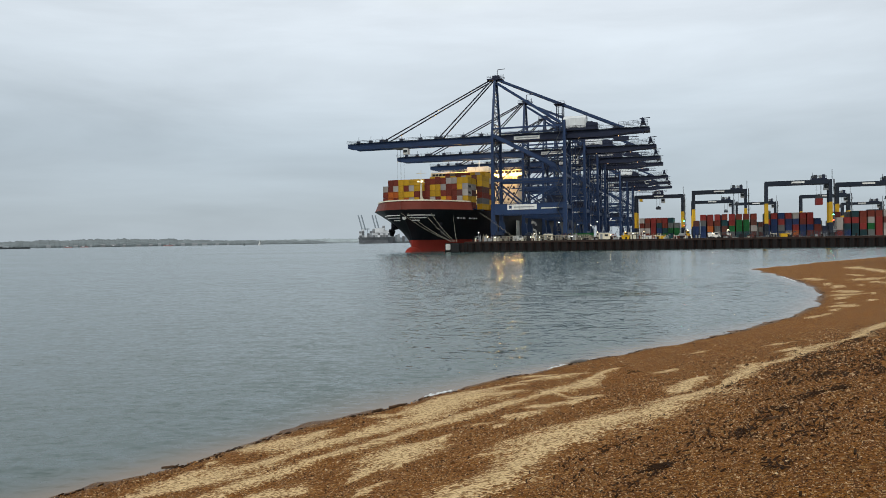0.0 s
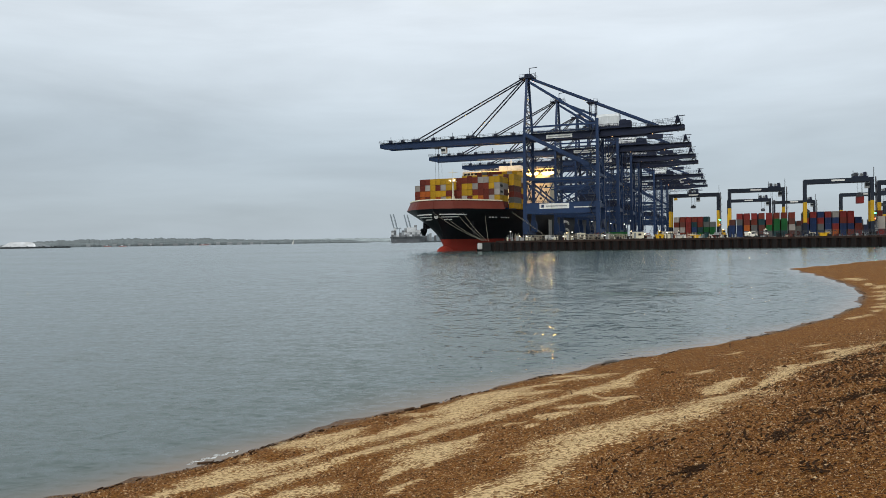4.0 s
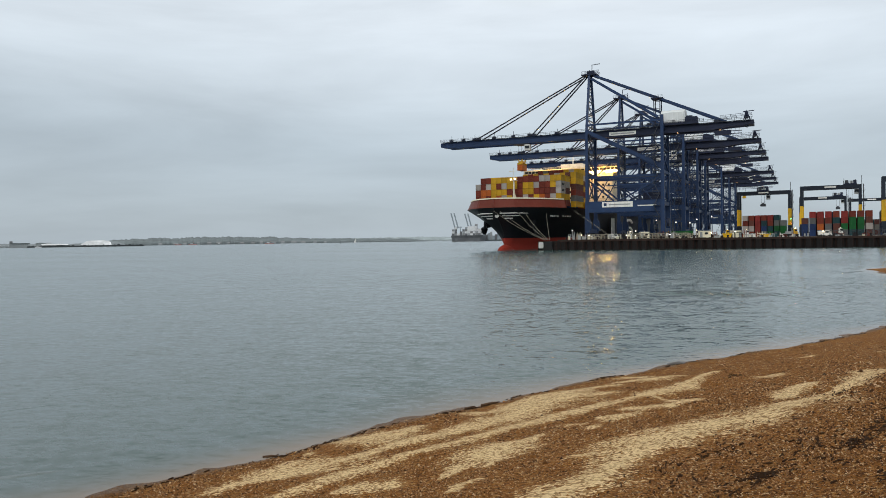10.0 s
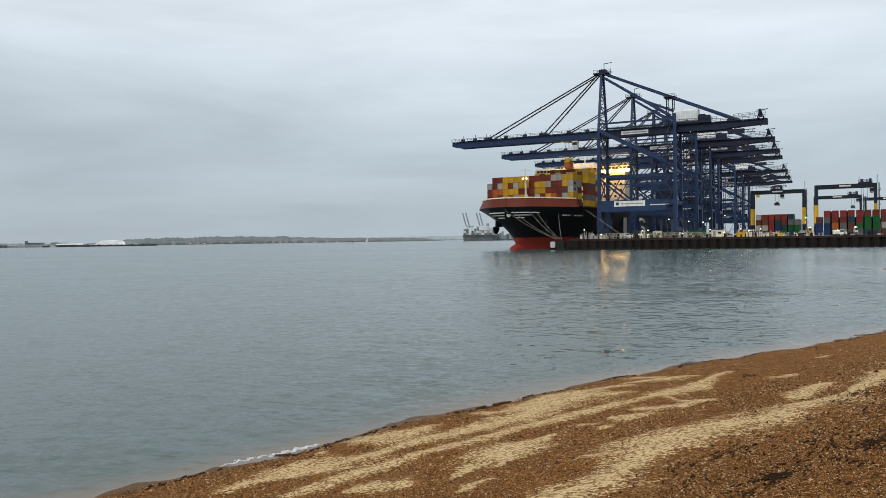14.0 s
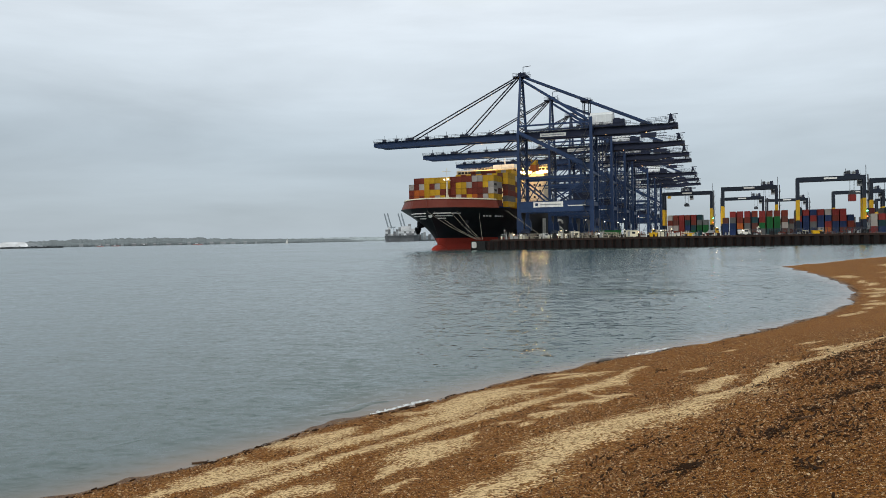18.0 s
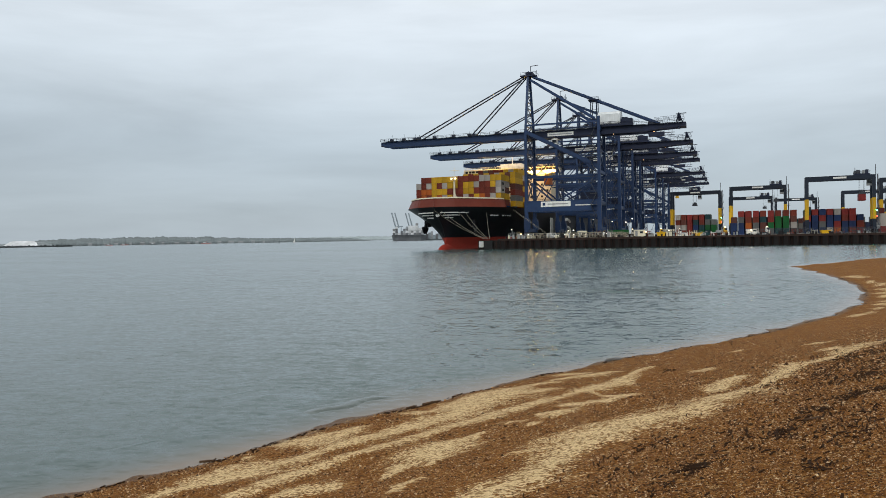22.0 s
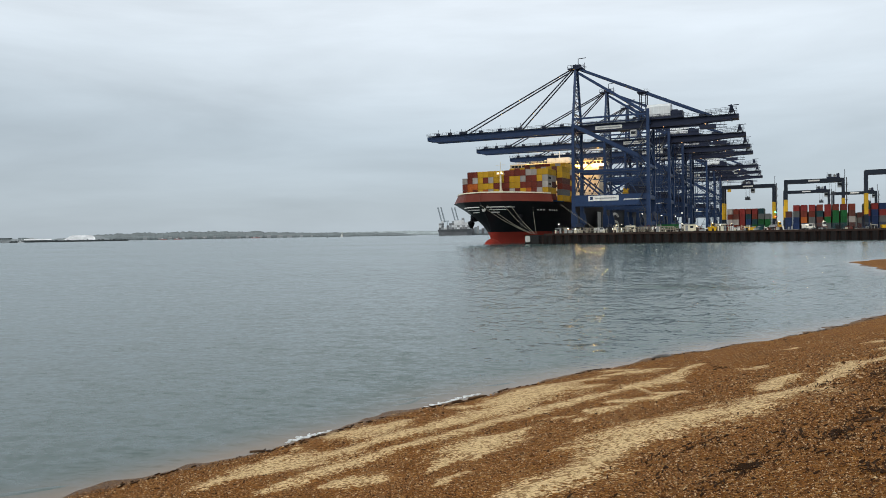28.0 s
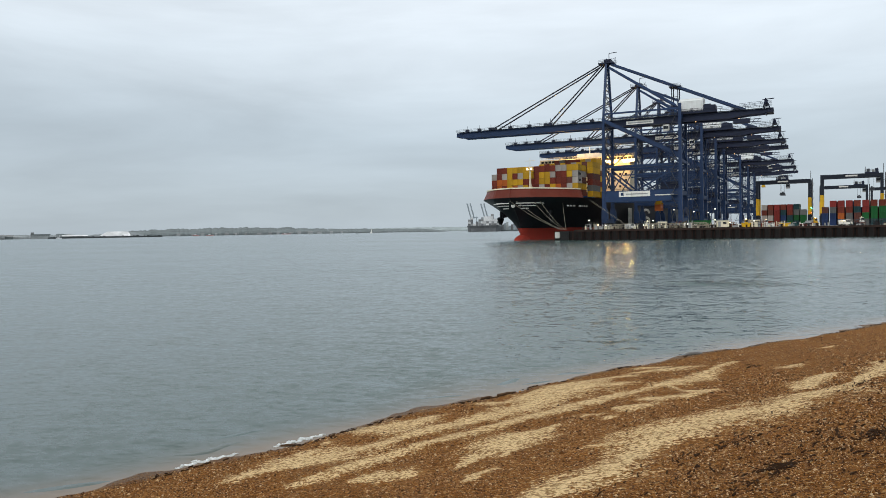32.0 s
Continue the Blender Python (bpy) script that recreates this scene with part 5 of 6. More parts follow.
HAZE_STEEL = plain("hazed_crane_steel", (0.27, 0.31, 0.34), 0.8, 0.1)


def aim(az, dist, z=0.0):
    """A pose far off that faces the beach."""
    p = far(az, dist, z)
    return pose(p.x, p.y, p.z, 0, 0, -az)


def house(az, dist, w, h, d, roof, wall, top):
    g = thing("house", aim(az, dist), "hazy pale distant waterfront house with a pitched roof", "house", "waterfront houses")
    part("wall", Shell().box(0, d / 2, -1, w, d, h + 1), wall, g)
    part("roof", Shell().loft([[(-w / 2, 0, h), (-w / 2, d / 2, h + roof), (-w / 2, d, h)], [(w / 2, 0, h), (w / 2, d / 2, h + roof), (w / 2, d, h)]]), top, g)


# pier, sheds and town on the far left shore
g = thing("pier", aim(-32.9, 2040), "long dark pier reaching out from the far shore", "pier")
part("deck", Shell().box(0, 10, -1.0, 262, 18, 4.6), PIER_DARK, g)
for k in range(30):
    part("bollard", Shell().box(-126 + k * 8.6, 2.5, 3.6, 1.2 + 2.2 * (k % 3), 1.5, 0.9 + 0.5 * (k % 4)), PIER_DARK, g)
for k in range(40):
    part("pile", Shell().tube((-128 + k * 6.5, 4, -3), (-128 + k * 6.5, 4, 2.2), 0.9, 6), PIER_DARK, g)
g = thing("storage_shed", aim(-32.3, 2075), "white storage shed with a rounded roof on the pier", "shed")
arc = [(-1.0, 0.0), (-0.8, 0.45), (-0.55, 0.9), (-0.45, 0.98), (-0.25, 1.0), (0.6, 1.0), (0.82, 0.9), (0.94, 0.6), (1.0, 0.0)]
part("shell", Shell().loft([[(37 * u - 2, 14 * v, 4 + 12 * v) for u, v in arc], [(37 * u - 2, 40 - 6 * v, 4 + 12 * v) for u, v in arc]]), HAZE_WHITE, g)
g = thing("storage_shed", aim(-34.9, 2090), "long low shed with a pale roof behind the pier", "shed")
part("wall", Shell().box(0, 12, 2, 58, 24, 3.4), HAZE_DARK, g)
part("roof", Shell().loft([[(-30, -1, 5.4), (-30, 12, 8.6), (-30, 25, 5.4)], [(30, -1, 5.4), (30, 12, 8.6), (30, 25, 5.4)]]), HAZE_WHITE, g)
g = thing("warehouse", aim(-37.1, 2180), "tall grey waterfront building with a corner tower", "building")
part("wall", Shell().box(4, 10, 0, 44, 20, 11), HAZE_GREY, g)
part("tower", Shell().box(-15, 8, 0, 7, 9, 17), HAZE_BRICK, g)
for k in range(9):
    part("window", Shell().box(-11 + k * 4, -0.1, 7, 2, 0.2, 3), HAZE_DARK, g)
part("roof", Shell().box(4, 10, 11, 46, 22, 1.0), HAZE_DARK, g)
rh = random.Random(4)
for k in range(34):
    az = -43 + k * 0.235 + rh.uniform(-0.1, 0.1)
    if not -38.2 < az < -36.2:
        house(az, 2200 + rh.uniform(-20, 60), rh.uniform(8, 16), rh.uniform(5, 10), 9, rh.uniform(2.5, 4), rh.choice((HAZE_GREY, HAZE_BRICK, HAZE_DARK)), rh.choice((HAZE_BRICK, HAZE_DARK, HAZE_GREY)))
for k in range(16):
    house(-28 + k * 0.78 + rh.uniform(-0.2, 0.2), 2660, rh.uniform(8, 20), rh.uniform(4, 7), 9, rh.uniform(2, 3), rh.choice((HAZE_GREY, HAZE_GREY, HAZE_BRICK)), HAZE_BRICK)


def small_vessel(az, dist, length, paint, label):
    g = thing("boat", aim(az, dist), label, "boat", "boats by the far shore")
    prof = ((-0.5, 0.0), (-0.42, 0.5), (0.3, 0.5), (0.5, 0.05))
    part("hull", Shell().loft([[(u * length * q, (v - 0.25) * length * 0.22 * sgn, z) for u, v in prof for sgn in (1,)] + [(u * length * q, -(v - 0.25) * length * 0.22, z) for u, v in prof[::-1]] for z, q in ((-0.5, 0.94), (2.6, 1.0))]), paint, g)
    part("cabin", Shell().box(-length * 0.12, 0, 2.6, length * 0.28, 3, 2.6), HAZE_WHITE, g)
    part("mast", Shell().tube((length * 0.1, 0, 2.6), (length * 0.1, 0, 9), 0.35, 6), paint, g)


small_vessel(-20.4, 2480, 30, HAZE_RED, "red light vessel moored off the far shore")
small_vessel(-25.9, 2560, 26, HAZE_RED, "red boat paled by haze, moored along the far shore")
small_vessel(-26.9, 2560, 22, HAZE_RED, "red boat paled by haze, moored along the far shore")
small_vessel(-24.0, 2560, 20, HAZE_DARK, "dark boat moored along the far shore")
small_vessel(-35.9, 1980, 14, HAZE_WHITE, "small white boat off the pier")
g = thing("buoy", aim(-15.06, 1600), "dark navigation buoy afloat in the channel", "buoy")
part("float", Shell().tube((0, 0, -0.6), (0, 0, 1.0), 1.6, 12, 1.4), HAZE_DARK, g)
part("cage", Shell().tube((0, 0, 1.0), (0, 0, 5.4), 1.0, 8, 0.4), HAZE_DARK, g)
g = thing("sailboat", aim(-13.95, 1900), "small white sailing boat far up the channel", "boat")
part("hull", Shell().loft([[(-4, 0, 0.0), (-3, 1, 0), (3, 1, 0), (4.5, 0, 0), (3, -1, 0), (-3, -1, 0)], [(-4, 0, 1.2), (-3, 1.2, 1.2), (3, 1.2, 1.2), (5, 0, 1.2), (3, -1.2, 1.2), (-3, -1.2, 1.2)]]), HAZE_WHITE, g)
part("sail", Shell().loft([[(-3.4, y, 1.6), (1.6, y, 12.5), (2.2, y, 1.6)] for y in (0.0, 0.15)]), WHITE, g)
part("mast", Shell().tube((2.3, 0, 1), (2.3, 0, 13), 0.3, 6), HAZE_DARK, g)

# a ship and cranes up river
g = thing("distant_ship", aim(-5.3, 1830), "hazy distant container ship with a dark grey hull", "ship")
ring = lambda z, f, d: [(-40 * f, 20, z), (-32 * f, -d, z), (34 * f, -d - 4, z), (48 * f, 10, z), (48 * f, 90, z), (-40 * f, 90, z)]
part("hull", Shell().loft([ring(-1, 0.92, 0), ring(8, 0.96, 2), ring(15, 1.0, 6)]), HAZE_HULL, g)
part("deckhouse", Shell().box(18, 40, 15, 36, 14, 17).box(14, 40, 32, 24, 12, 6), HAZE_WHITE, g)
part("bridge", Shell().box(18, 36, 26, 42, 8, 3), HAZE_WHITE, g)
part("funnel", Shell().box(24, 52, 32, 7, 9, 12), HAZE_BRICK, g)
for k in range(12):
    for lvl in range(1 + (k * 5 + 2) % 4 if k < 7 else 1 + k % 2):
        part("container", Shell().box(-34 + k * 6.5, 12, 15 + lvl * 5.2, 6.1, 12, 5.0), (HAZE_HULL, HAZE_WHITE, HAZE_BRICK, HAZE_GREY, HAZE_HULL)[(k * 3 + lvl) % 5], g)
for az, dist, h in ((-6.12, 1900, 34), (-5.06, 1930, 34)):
    g = thing("distant_crane", aim(az, dist, 3), "hazy pale quay crane far off with its boom raised", "crane", "distant cranes")
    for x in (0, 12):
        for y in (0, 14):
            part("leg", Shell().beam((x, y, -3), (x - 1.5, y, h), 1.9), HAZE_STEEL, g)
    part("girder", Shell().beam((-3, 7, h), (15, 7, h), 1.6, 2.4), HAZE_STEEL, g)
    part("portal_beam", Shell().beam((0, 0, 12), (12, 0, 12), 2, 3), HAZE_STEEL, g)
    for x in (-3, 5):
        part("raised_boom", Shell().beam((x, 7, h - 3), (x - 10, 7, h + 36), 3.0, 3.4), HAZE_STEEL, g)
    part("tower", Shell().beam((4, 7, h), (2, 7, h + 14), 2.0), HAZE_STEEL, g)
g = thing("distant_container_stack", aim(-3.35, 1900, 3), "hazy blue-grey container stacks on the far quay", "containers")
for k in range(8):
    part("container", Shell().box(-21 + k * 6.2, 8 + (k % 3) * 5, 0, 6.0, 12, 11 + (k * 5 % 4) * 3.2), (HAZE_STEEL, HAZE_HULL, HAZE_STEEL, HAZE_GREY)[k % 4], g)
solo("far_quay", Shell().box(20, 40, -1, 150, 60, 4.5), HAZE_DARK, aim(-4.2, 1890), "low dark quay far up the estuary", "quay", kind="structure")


# ---- clutter along the quay's edge ----
def quay_pose(along, inward, z=QUAY_Z):
    p = on_edge(along, inward, z)
    return pose(p.x, p.y, p.z, 0, 0, math.degrees(QANG))


def bollard(along):
    g = thing("bollard", quay_pose(along, 1.2), "squat rusty mooring bollard on the quay edge", "bollard", "quay bollards")
    part("post", Shell().tube((0, 0, 0), (0, 0, 0.7), 0.35, 10, 0.28), PILE, g)
    part("cap", Shell().tube((0, 0, 0.7), (0, 0, 0.95), 0.48, 10, 0.4), PILE, g)


for k in range(16):
    bollard(2.5 + k * 12)


BARRIER = painted("worn_barrier_paint", (0.28, 0.25, 0.19), 0.6)


def barrier(along, inward, w=6.0, h=1.3, paint=None):
    g = thing("barrier", quay_pose(along, inward), "pale steel crowd barrier standing on the quay", "barrier", "quay barriers")
    paint = paint or BARRIER
    n = int(w / 1.2)
    for k in range(n + 1):
        part("post", Shell().tube((-w / 2 + w * k / n, 0, 0), (-w / 2 + w * k / n, 0, h), 0.08, 5), paint, g)
    for z in (h * 0.45, h):
        part("bar", Shell().tube((-w / 2, 0, z), (w / 2, 0, z), 0.08, 5), paint, g)


for a, i, w in ((13, 3, 5), (17, 4, 5), (31, 3, 6), (37, 3, 6), (46, 3, 5)):
    barrier(a, i, w, 2.0)


def lattice_fence(along, w):
    g = thing("lattice_fence", quay_pose(along, 5.0), "grey lattice safety fence along the quay", "fence", "quay fences")
    n = int(w / 1.9)
    for z in (0.3, 2.1):
        part("rail", Shell().beam((-w / 2, 0, z), (w / 2, 0, z), 0.12, 0.16), STEEL, g)
    for k in range(n):
        x0, x1 = -w / 2 + w * k / n, -w / 2 + w * (k + 1) / n
        part("slat", Shell().beam((x0, 0, 0.3), (x1, 0, 2.1), 0.12, 0.1), STEEL, g)
        part("slat", Shell().beam((x1, 0, 0.3), (x0, 0, 2.1), 0.12, 0.1), STEEL, g)
        part("post", Shell().box(x0, 0, 0, 0.14, 0.14, 2.1), STEEL, g)


for a, w in ((108, 20), (129, 18), (139, 12)):
    lattice_fence(a, w)


def flatbed(along, inward, paint, label, w=11.0):
    g = thing("trailer", quay_pose(along, inward), label, "trailer", "quay trailers")
    part("bed", Shell().box(0, 0, 1.1, w, 2.5, 0.4), DARK, g)
    part("side_wall", Shell().box(0, 0, 1.5, w, 2.45, 1.6), paint, g)
    for x in (-w * 0.36, -w * 0.24, w * 0.3):
        for y in (-1.1, 1.1):
            part("wheel", Shell().tube((x, y - 0.2, 0.55), (x, y + 0.2, 0.55), 0.55, 12), RUBBER, g)
    part("landing_leg", Shell().box(w * 0.12, 0, 0, 0.3, 1.8, 1.1), DARK, g)


flatbed(48, 40, BOX_PAINT["green"], "green trailer parked under the cranes", 9)


def skip(along, inward, paint, label, w=3.6, h=1.8):
    g = thing("skip", quay_pose(along, inward), label, "skip", "quay skips")
    part("body", Shell().loft([[(-w * 0.4, -1, 0.1), (w * 0.4, -1, 0.1), (w * 0.4, 1, 0.1), (-w * 0.4, 1, 0.1)], [(-w / 2, -1.1, h), (w / 2, -1.1, h), (w / 2, 1.1, h), (-w / 2, 1.1, h)]]), paint, g)
    part("rim", Shell().box(0, 0, h, w + 0.2, 2.4, 0.12), paint, g)
    for x in (-w * 0.3, w * 0.3):
        part("skid", Shell().box(x, 0, 0, 0.3, 2.0, 0.12), DARK, g)


skip(62.6, 5, YELLOW, "yellow steel skip standing on the quay", 3.2, 1.5)
skip(122, 4.5, YELLOW, "yellow equipment box standing on the quay", 3.4, 1.2)


def van(along, inward, paint, label, w=4.8):
    g = thing("van", quay_pose(along, inward), label, "van", "quay vans")
    side = [(-w / 2, 0.45), (-w / 2, 1.9), (-w / 2 + 0.2, 2.1), (w * 0.22, 2.1), (w * 0.36, 1.2), (w / 2, 1.0), (w / 2, 0.45)]
    part("body", Shell().loft([[(x, y, z) for x, z in side] for y in (-0.95, 0.95)]), paint, g)
    part("window", Shell().box(w * 0.12, 0, 1.3, 1.2, 1.94, 0.6), GLASS, g)
    for x in (-w * 0.3, w * 0.32):
        for y in (-0.9, 0.9):
            part("wheel", Shell().tube((x, y - 0.12, 0.36), (x, y + 0.12, 0.36), 0.36, 12), RUBBER, g)
    for y in (-0.6, 0.6):
        part("headlight", Shell().box(w / 2, y, 0.75, 0.06, 0.3, 0.2), COOL, g)


for a, i in ((20.5, 10), (43, 12), (97, 8)):
    van(a, i, WHITE, "white works van parked on the quay")
van(88, 20, GREY, "grey works van parked on the quay")


def cage_pallet(along, inward):
    g = thing("cage_pallet", quay_pose(along, inward), "pale wire cage pallet of lashing gear on the quay", "crate", "cage pallets")
    part("base", Shell().box(0, 0, 0, 1.6, 1.3, 0.15), BARRIER, g)
    for x in (-0.78, 0.78):
        for y in (-0.62, 0.62):
            part("post", Shell().box(x, y, 0.15, 0.1, 0.1, 1.7), BARRIER, g)
    for z in (0.6, 1.2, 1.8):
        for y in (-0.62, 0.62):
            part("bar", Shell().box(0, y, z, 1.56, 0.07, 0.1), BARRIER, g)
    part("gear", Shell().box(0, 0, 0.15, 1.3, 1.0, 1.0), DARK, g)


rq = random.Random(12)
for k in range(34):
    cage_pallet(15 + k * 1.35 + rq.uniform(-0.5, 0.5), 5 + rq.uniform(0, 14))


def lashing_bin(along, inward, paint, w):
    g = thing("lashing_bin", quay_pose(along, inward), "open steel bin of lashing rods on the quay", "bin", "lashing bins")
    for y in (-0.9, 0.9):
        part("side", Shell().box(0, y, 0.1, w, 0.08, 1.1), paint, g)
    for x in (-w / 2, w / 2):
        part("end", Shell().box(x, 0, 0.1, 0.08, 1.9, 1.5), paint, g)
    part("floor", Shell().box(0, 0, 0, w, 1.8, 0.1), paint, g)
    for k in range(5):
        part("rod", Shell().tube((-w * 0.4, -0.7 + k * 0.35, 0.9), (w * 0.42, -0.7 + k * 0.33, 1.5 + 0.1 * (k % 2)), 0.05, 5), GREY, g)


for k in range(16):
    lashing_bin(21 + k * 4.6 + rq.uniform(-1.2, 1.2), 9 + rq.uniform(0, 16), rq.choice((CREAM, GREY, YELLOW, BOX_PAINT["rust-red"], BOX_PAINT["teal"], WHITE)), rq.uniform(2, 4.5))


def tractor(along, inward, paint, label):
    g = thing("terminal_tractor", quay_pose(along, inward), label, "tractor", "terminal tractors")
    part("chassis", Shell().box(0, 0, 0.6, 5.0, 2.3, 0.5), DARK, g)
    part("cab", Shell().loft([[(1.0, -0.8, 1.1), (2.4, -0.8, 1.1), (2.4, 0.5, 1.1), (1.0, 0.5, 1.1)], [(1.1, -0.75, 3.0), (2.1, -0.75, 3.0), (2.1, 0.45, 3.0), (1.1, 0.45, 3.0)]]), paint, g)
    part("window", Shell().box(1.75, -0.15, 2.0, 0.9, 1.3, 0.75), GLASS, g)
    part("beacon", Shell().tube((1.6, 0, 3.0), (1.6, 0, 3.3), 0.14, 8), WARM_SMALL, g, "lit amber beacon")
    for x in (-1.7, 1.6):
        for y in (-1.0, 1.0):
            part("wheel", Shell().tube((x, y - 0.2, 0.55), (x, y + 0.2, 0.55), 0.55, 12), RUBBER, g)
    for y in (-0.7, 0.7):
        part("headlight", Shell().box(2.55, y, 0.9, 0.08, 0.3, 0.22), COOL, g)


for a, i, c in ((25, 24, WHITE), (40, 30, YELLOW), (51, 18, WHITE), (63, 24, YELLOW), (73, 45, WHITE), (86, 12, YELLOW), (102, 14, WHITE)):
    tractor(a, i, c, "terminal tractor waiting on the quay")


def lamp_post(along, inward, h, glow):
    g = thing("lamp_post", quay_pose(along, inward), "slim dark lamp post with a lit head on the quay", "lamp post", "quay lamp posts")
    part("pole", Shell().tube((0, 0, 0), (0, 0, h), 0.08, 8, 0.05), DARK, g)
    part("lamp", Shell().box(0, -0.2, h - 0.1, 0.4, 0.4, 0.3), glow, g)


for a, i, h in ((53, 25, 7.5), (60, 40, 9), (29, 6, 3.0)):
    lamp_post(a, i, h, COOL)

for a, i, h in ((37, 20, 7.4), (44.5, 16, 6.4), (50, 18, 6.0), (41.8, 4, 1.5), (29, 4, 1.3), (4.5, 4, 3.6), (65.5, 5, 2.2), (11, 5, 1.6), (25.5, 4, 1.4)):
    lamp_post(a, i, h, COOL)
for a, i in ((8, 6), (57, 6), (96, 6)):
    lamp_post(a, i, 1.8, WARM_SMALL)


def site_cabin(along, inward, w, paint):
    g = thing("site_cabin", quay_pose(along, inward), "cream steel site cabin standing on the quay", "cabin", "site cabins")
    part("wall", Shell().box(0, 0, 0.25, w, 2.4, 2.4), paint, g)
    part("roof", Shell().box(0, 0, 2.65, w + 0.2, 2.6, 0.14), GREY, g)
    part("door", Shell().box(-w * 0.28, -1.23, 0.3, 0.9, 0.06, 2.0), GREY, g)
    part("window", Shell().box(w * 0.15, -1.23, 1.3, 1.2, 0.06, 0.8), GLASS, g)
    for x in (-w * 0.4, w * 0.4):
        part("skid", Shell().box(x, 0, 0, 0.3, 2.2, 0.26), DARK, g)


for a, i, w in ((54.6, 7, 4.4), (66.2, 9, 4.2), (32.5, 8, 3.4)):
    site_cabin(a, i, w, CREAM)


def gear_rack(along, inward, w, h, paint, rr):
    """A frame hung with lashing gear: posts, cross bars, hooks and odd boxes."""
    g = thing("gear_rack", quay_pose(along, inward), "weathered steel rack of lashing gear on the quay", "rack", "gear racks")
    n = rr.randint(2, 4)
    for k in range(n + 1):
        part("post", Shell().box(-w / 2 + w * k / n, 0, 0, 0.14, 0.14, h * rr.uniform(0.65, 1.0)), paint, g)
    for z in (0.3, 0.62):
        part("bar", Shell().beam((-w / 2, 0, h * z), (w / 2, 0, h * z), 0.12, 0.14), paint, g)
    for k in range(rr.randint(2, 4)):
        part("gear", Shell().box(rr.uniform(-0.4, 0.4) * w, rr.uniform(-0.4, 0.5), 0, rr.uniform(0.4, 1.1), 0.7, rr.uniform(0.4, 0.62) * h), rr.choice((DARK, GREY, CREAM, paint)), g)


rg = random.Random(52)
for k in range(44):
    a = 3.5 + k * 1.55 + rg.uniform(-0.7, 0.7)
    gear_rack(a, 3.5 + rg.uniform(0, 9), rg.uniform(1.2, 2.8), rg.choice((1.3, 1.8, 2.4, 3.2)), rg.choice((BARRIER, CREAM, GREY, DARK, DARK, BOX_PAINT["rust-red"])), rg)
for k in range(16):
    gear_rack(74 + k * 4.2 + rg.uniform(-1.5, 1.5), 4 + rg.uniform(0, 8), rg.uniform(1.4, 3.0), rg.choice((1.2, 1.6, 2.2)), rg.choice((CREAM, GREY, DARK, BOX_PAINT["rust-red"], BOX_PAINT["teal"])), rg)

# a berthing board on the pile wall by the bow
solo("fender_board", Shell().box(0, 0, 0, 1.7, 0.3, 2.4).box(0, 0.3, 0.3, 2.0, 0.3, 1.7), WHITE, quay_pose(-7.4, -0.9, 0.9), "white berthing mark board on the quay corner", "board")
solo("fender", Shell().box(0, 0, 0, 3.4, 1.4, 4.2), RUBBER, quay_pose(-4.6, -1.0, -0.6), "black rubber fender at the quay corner", "fender")


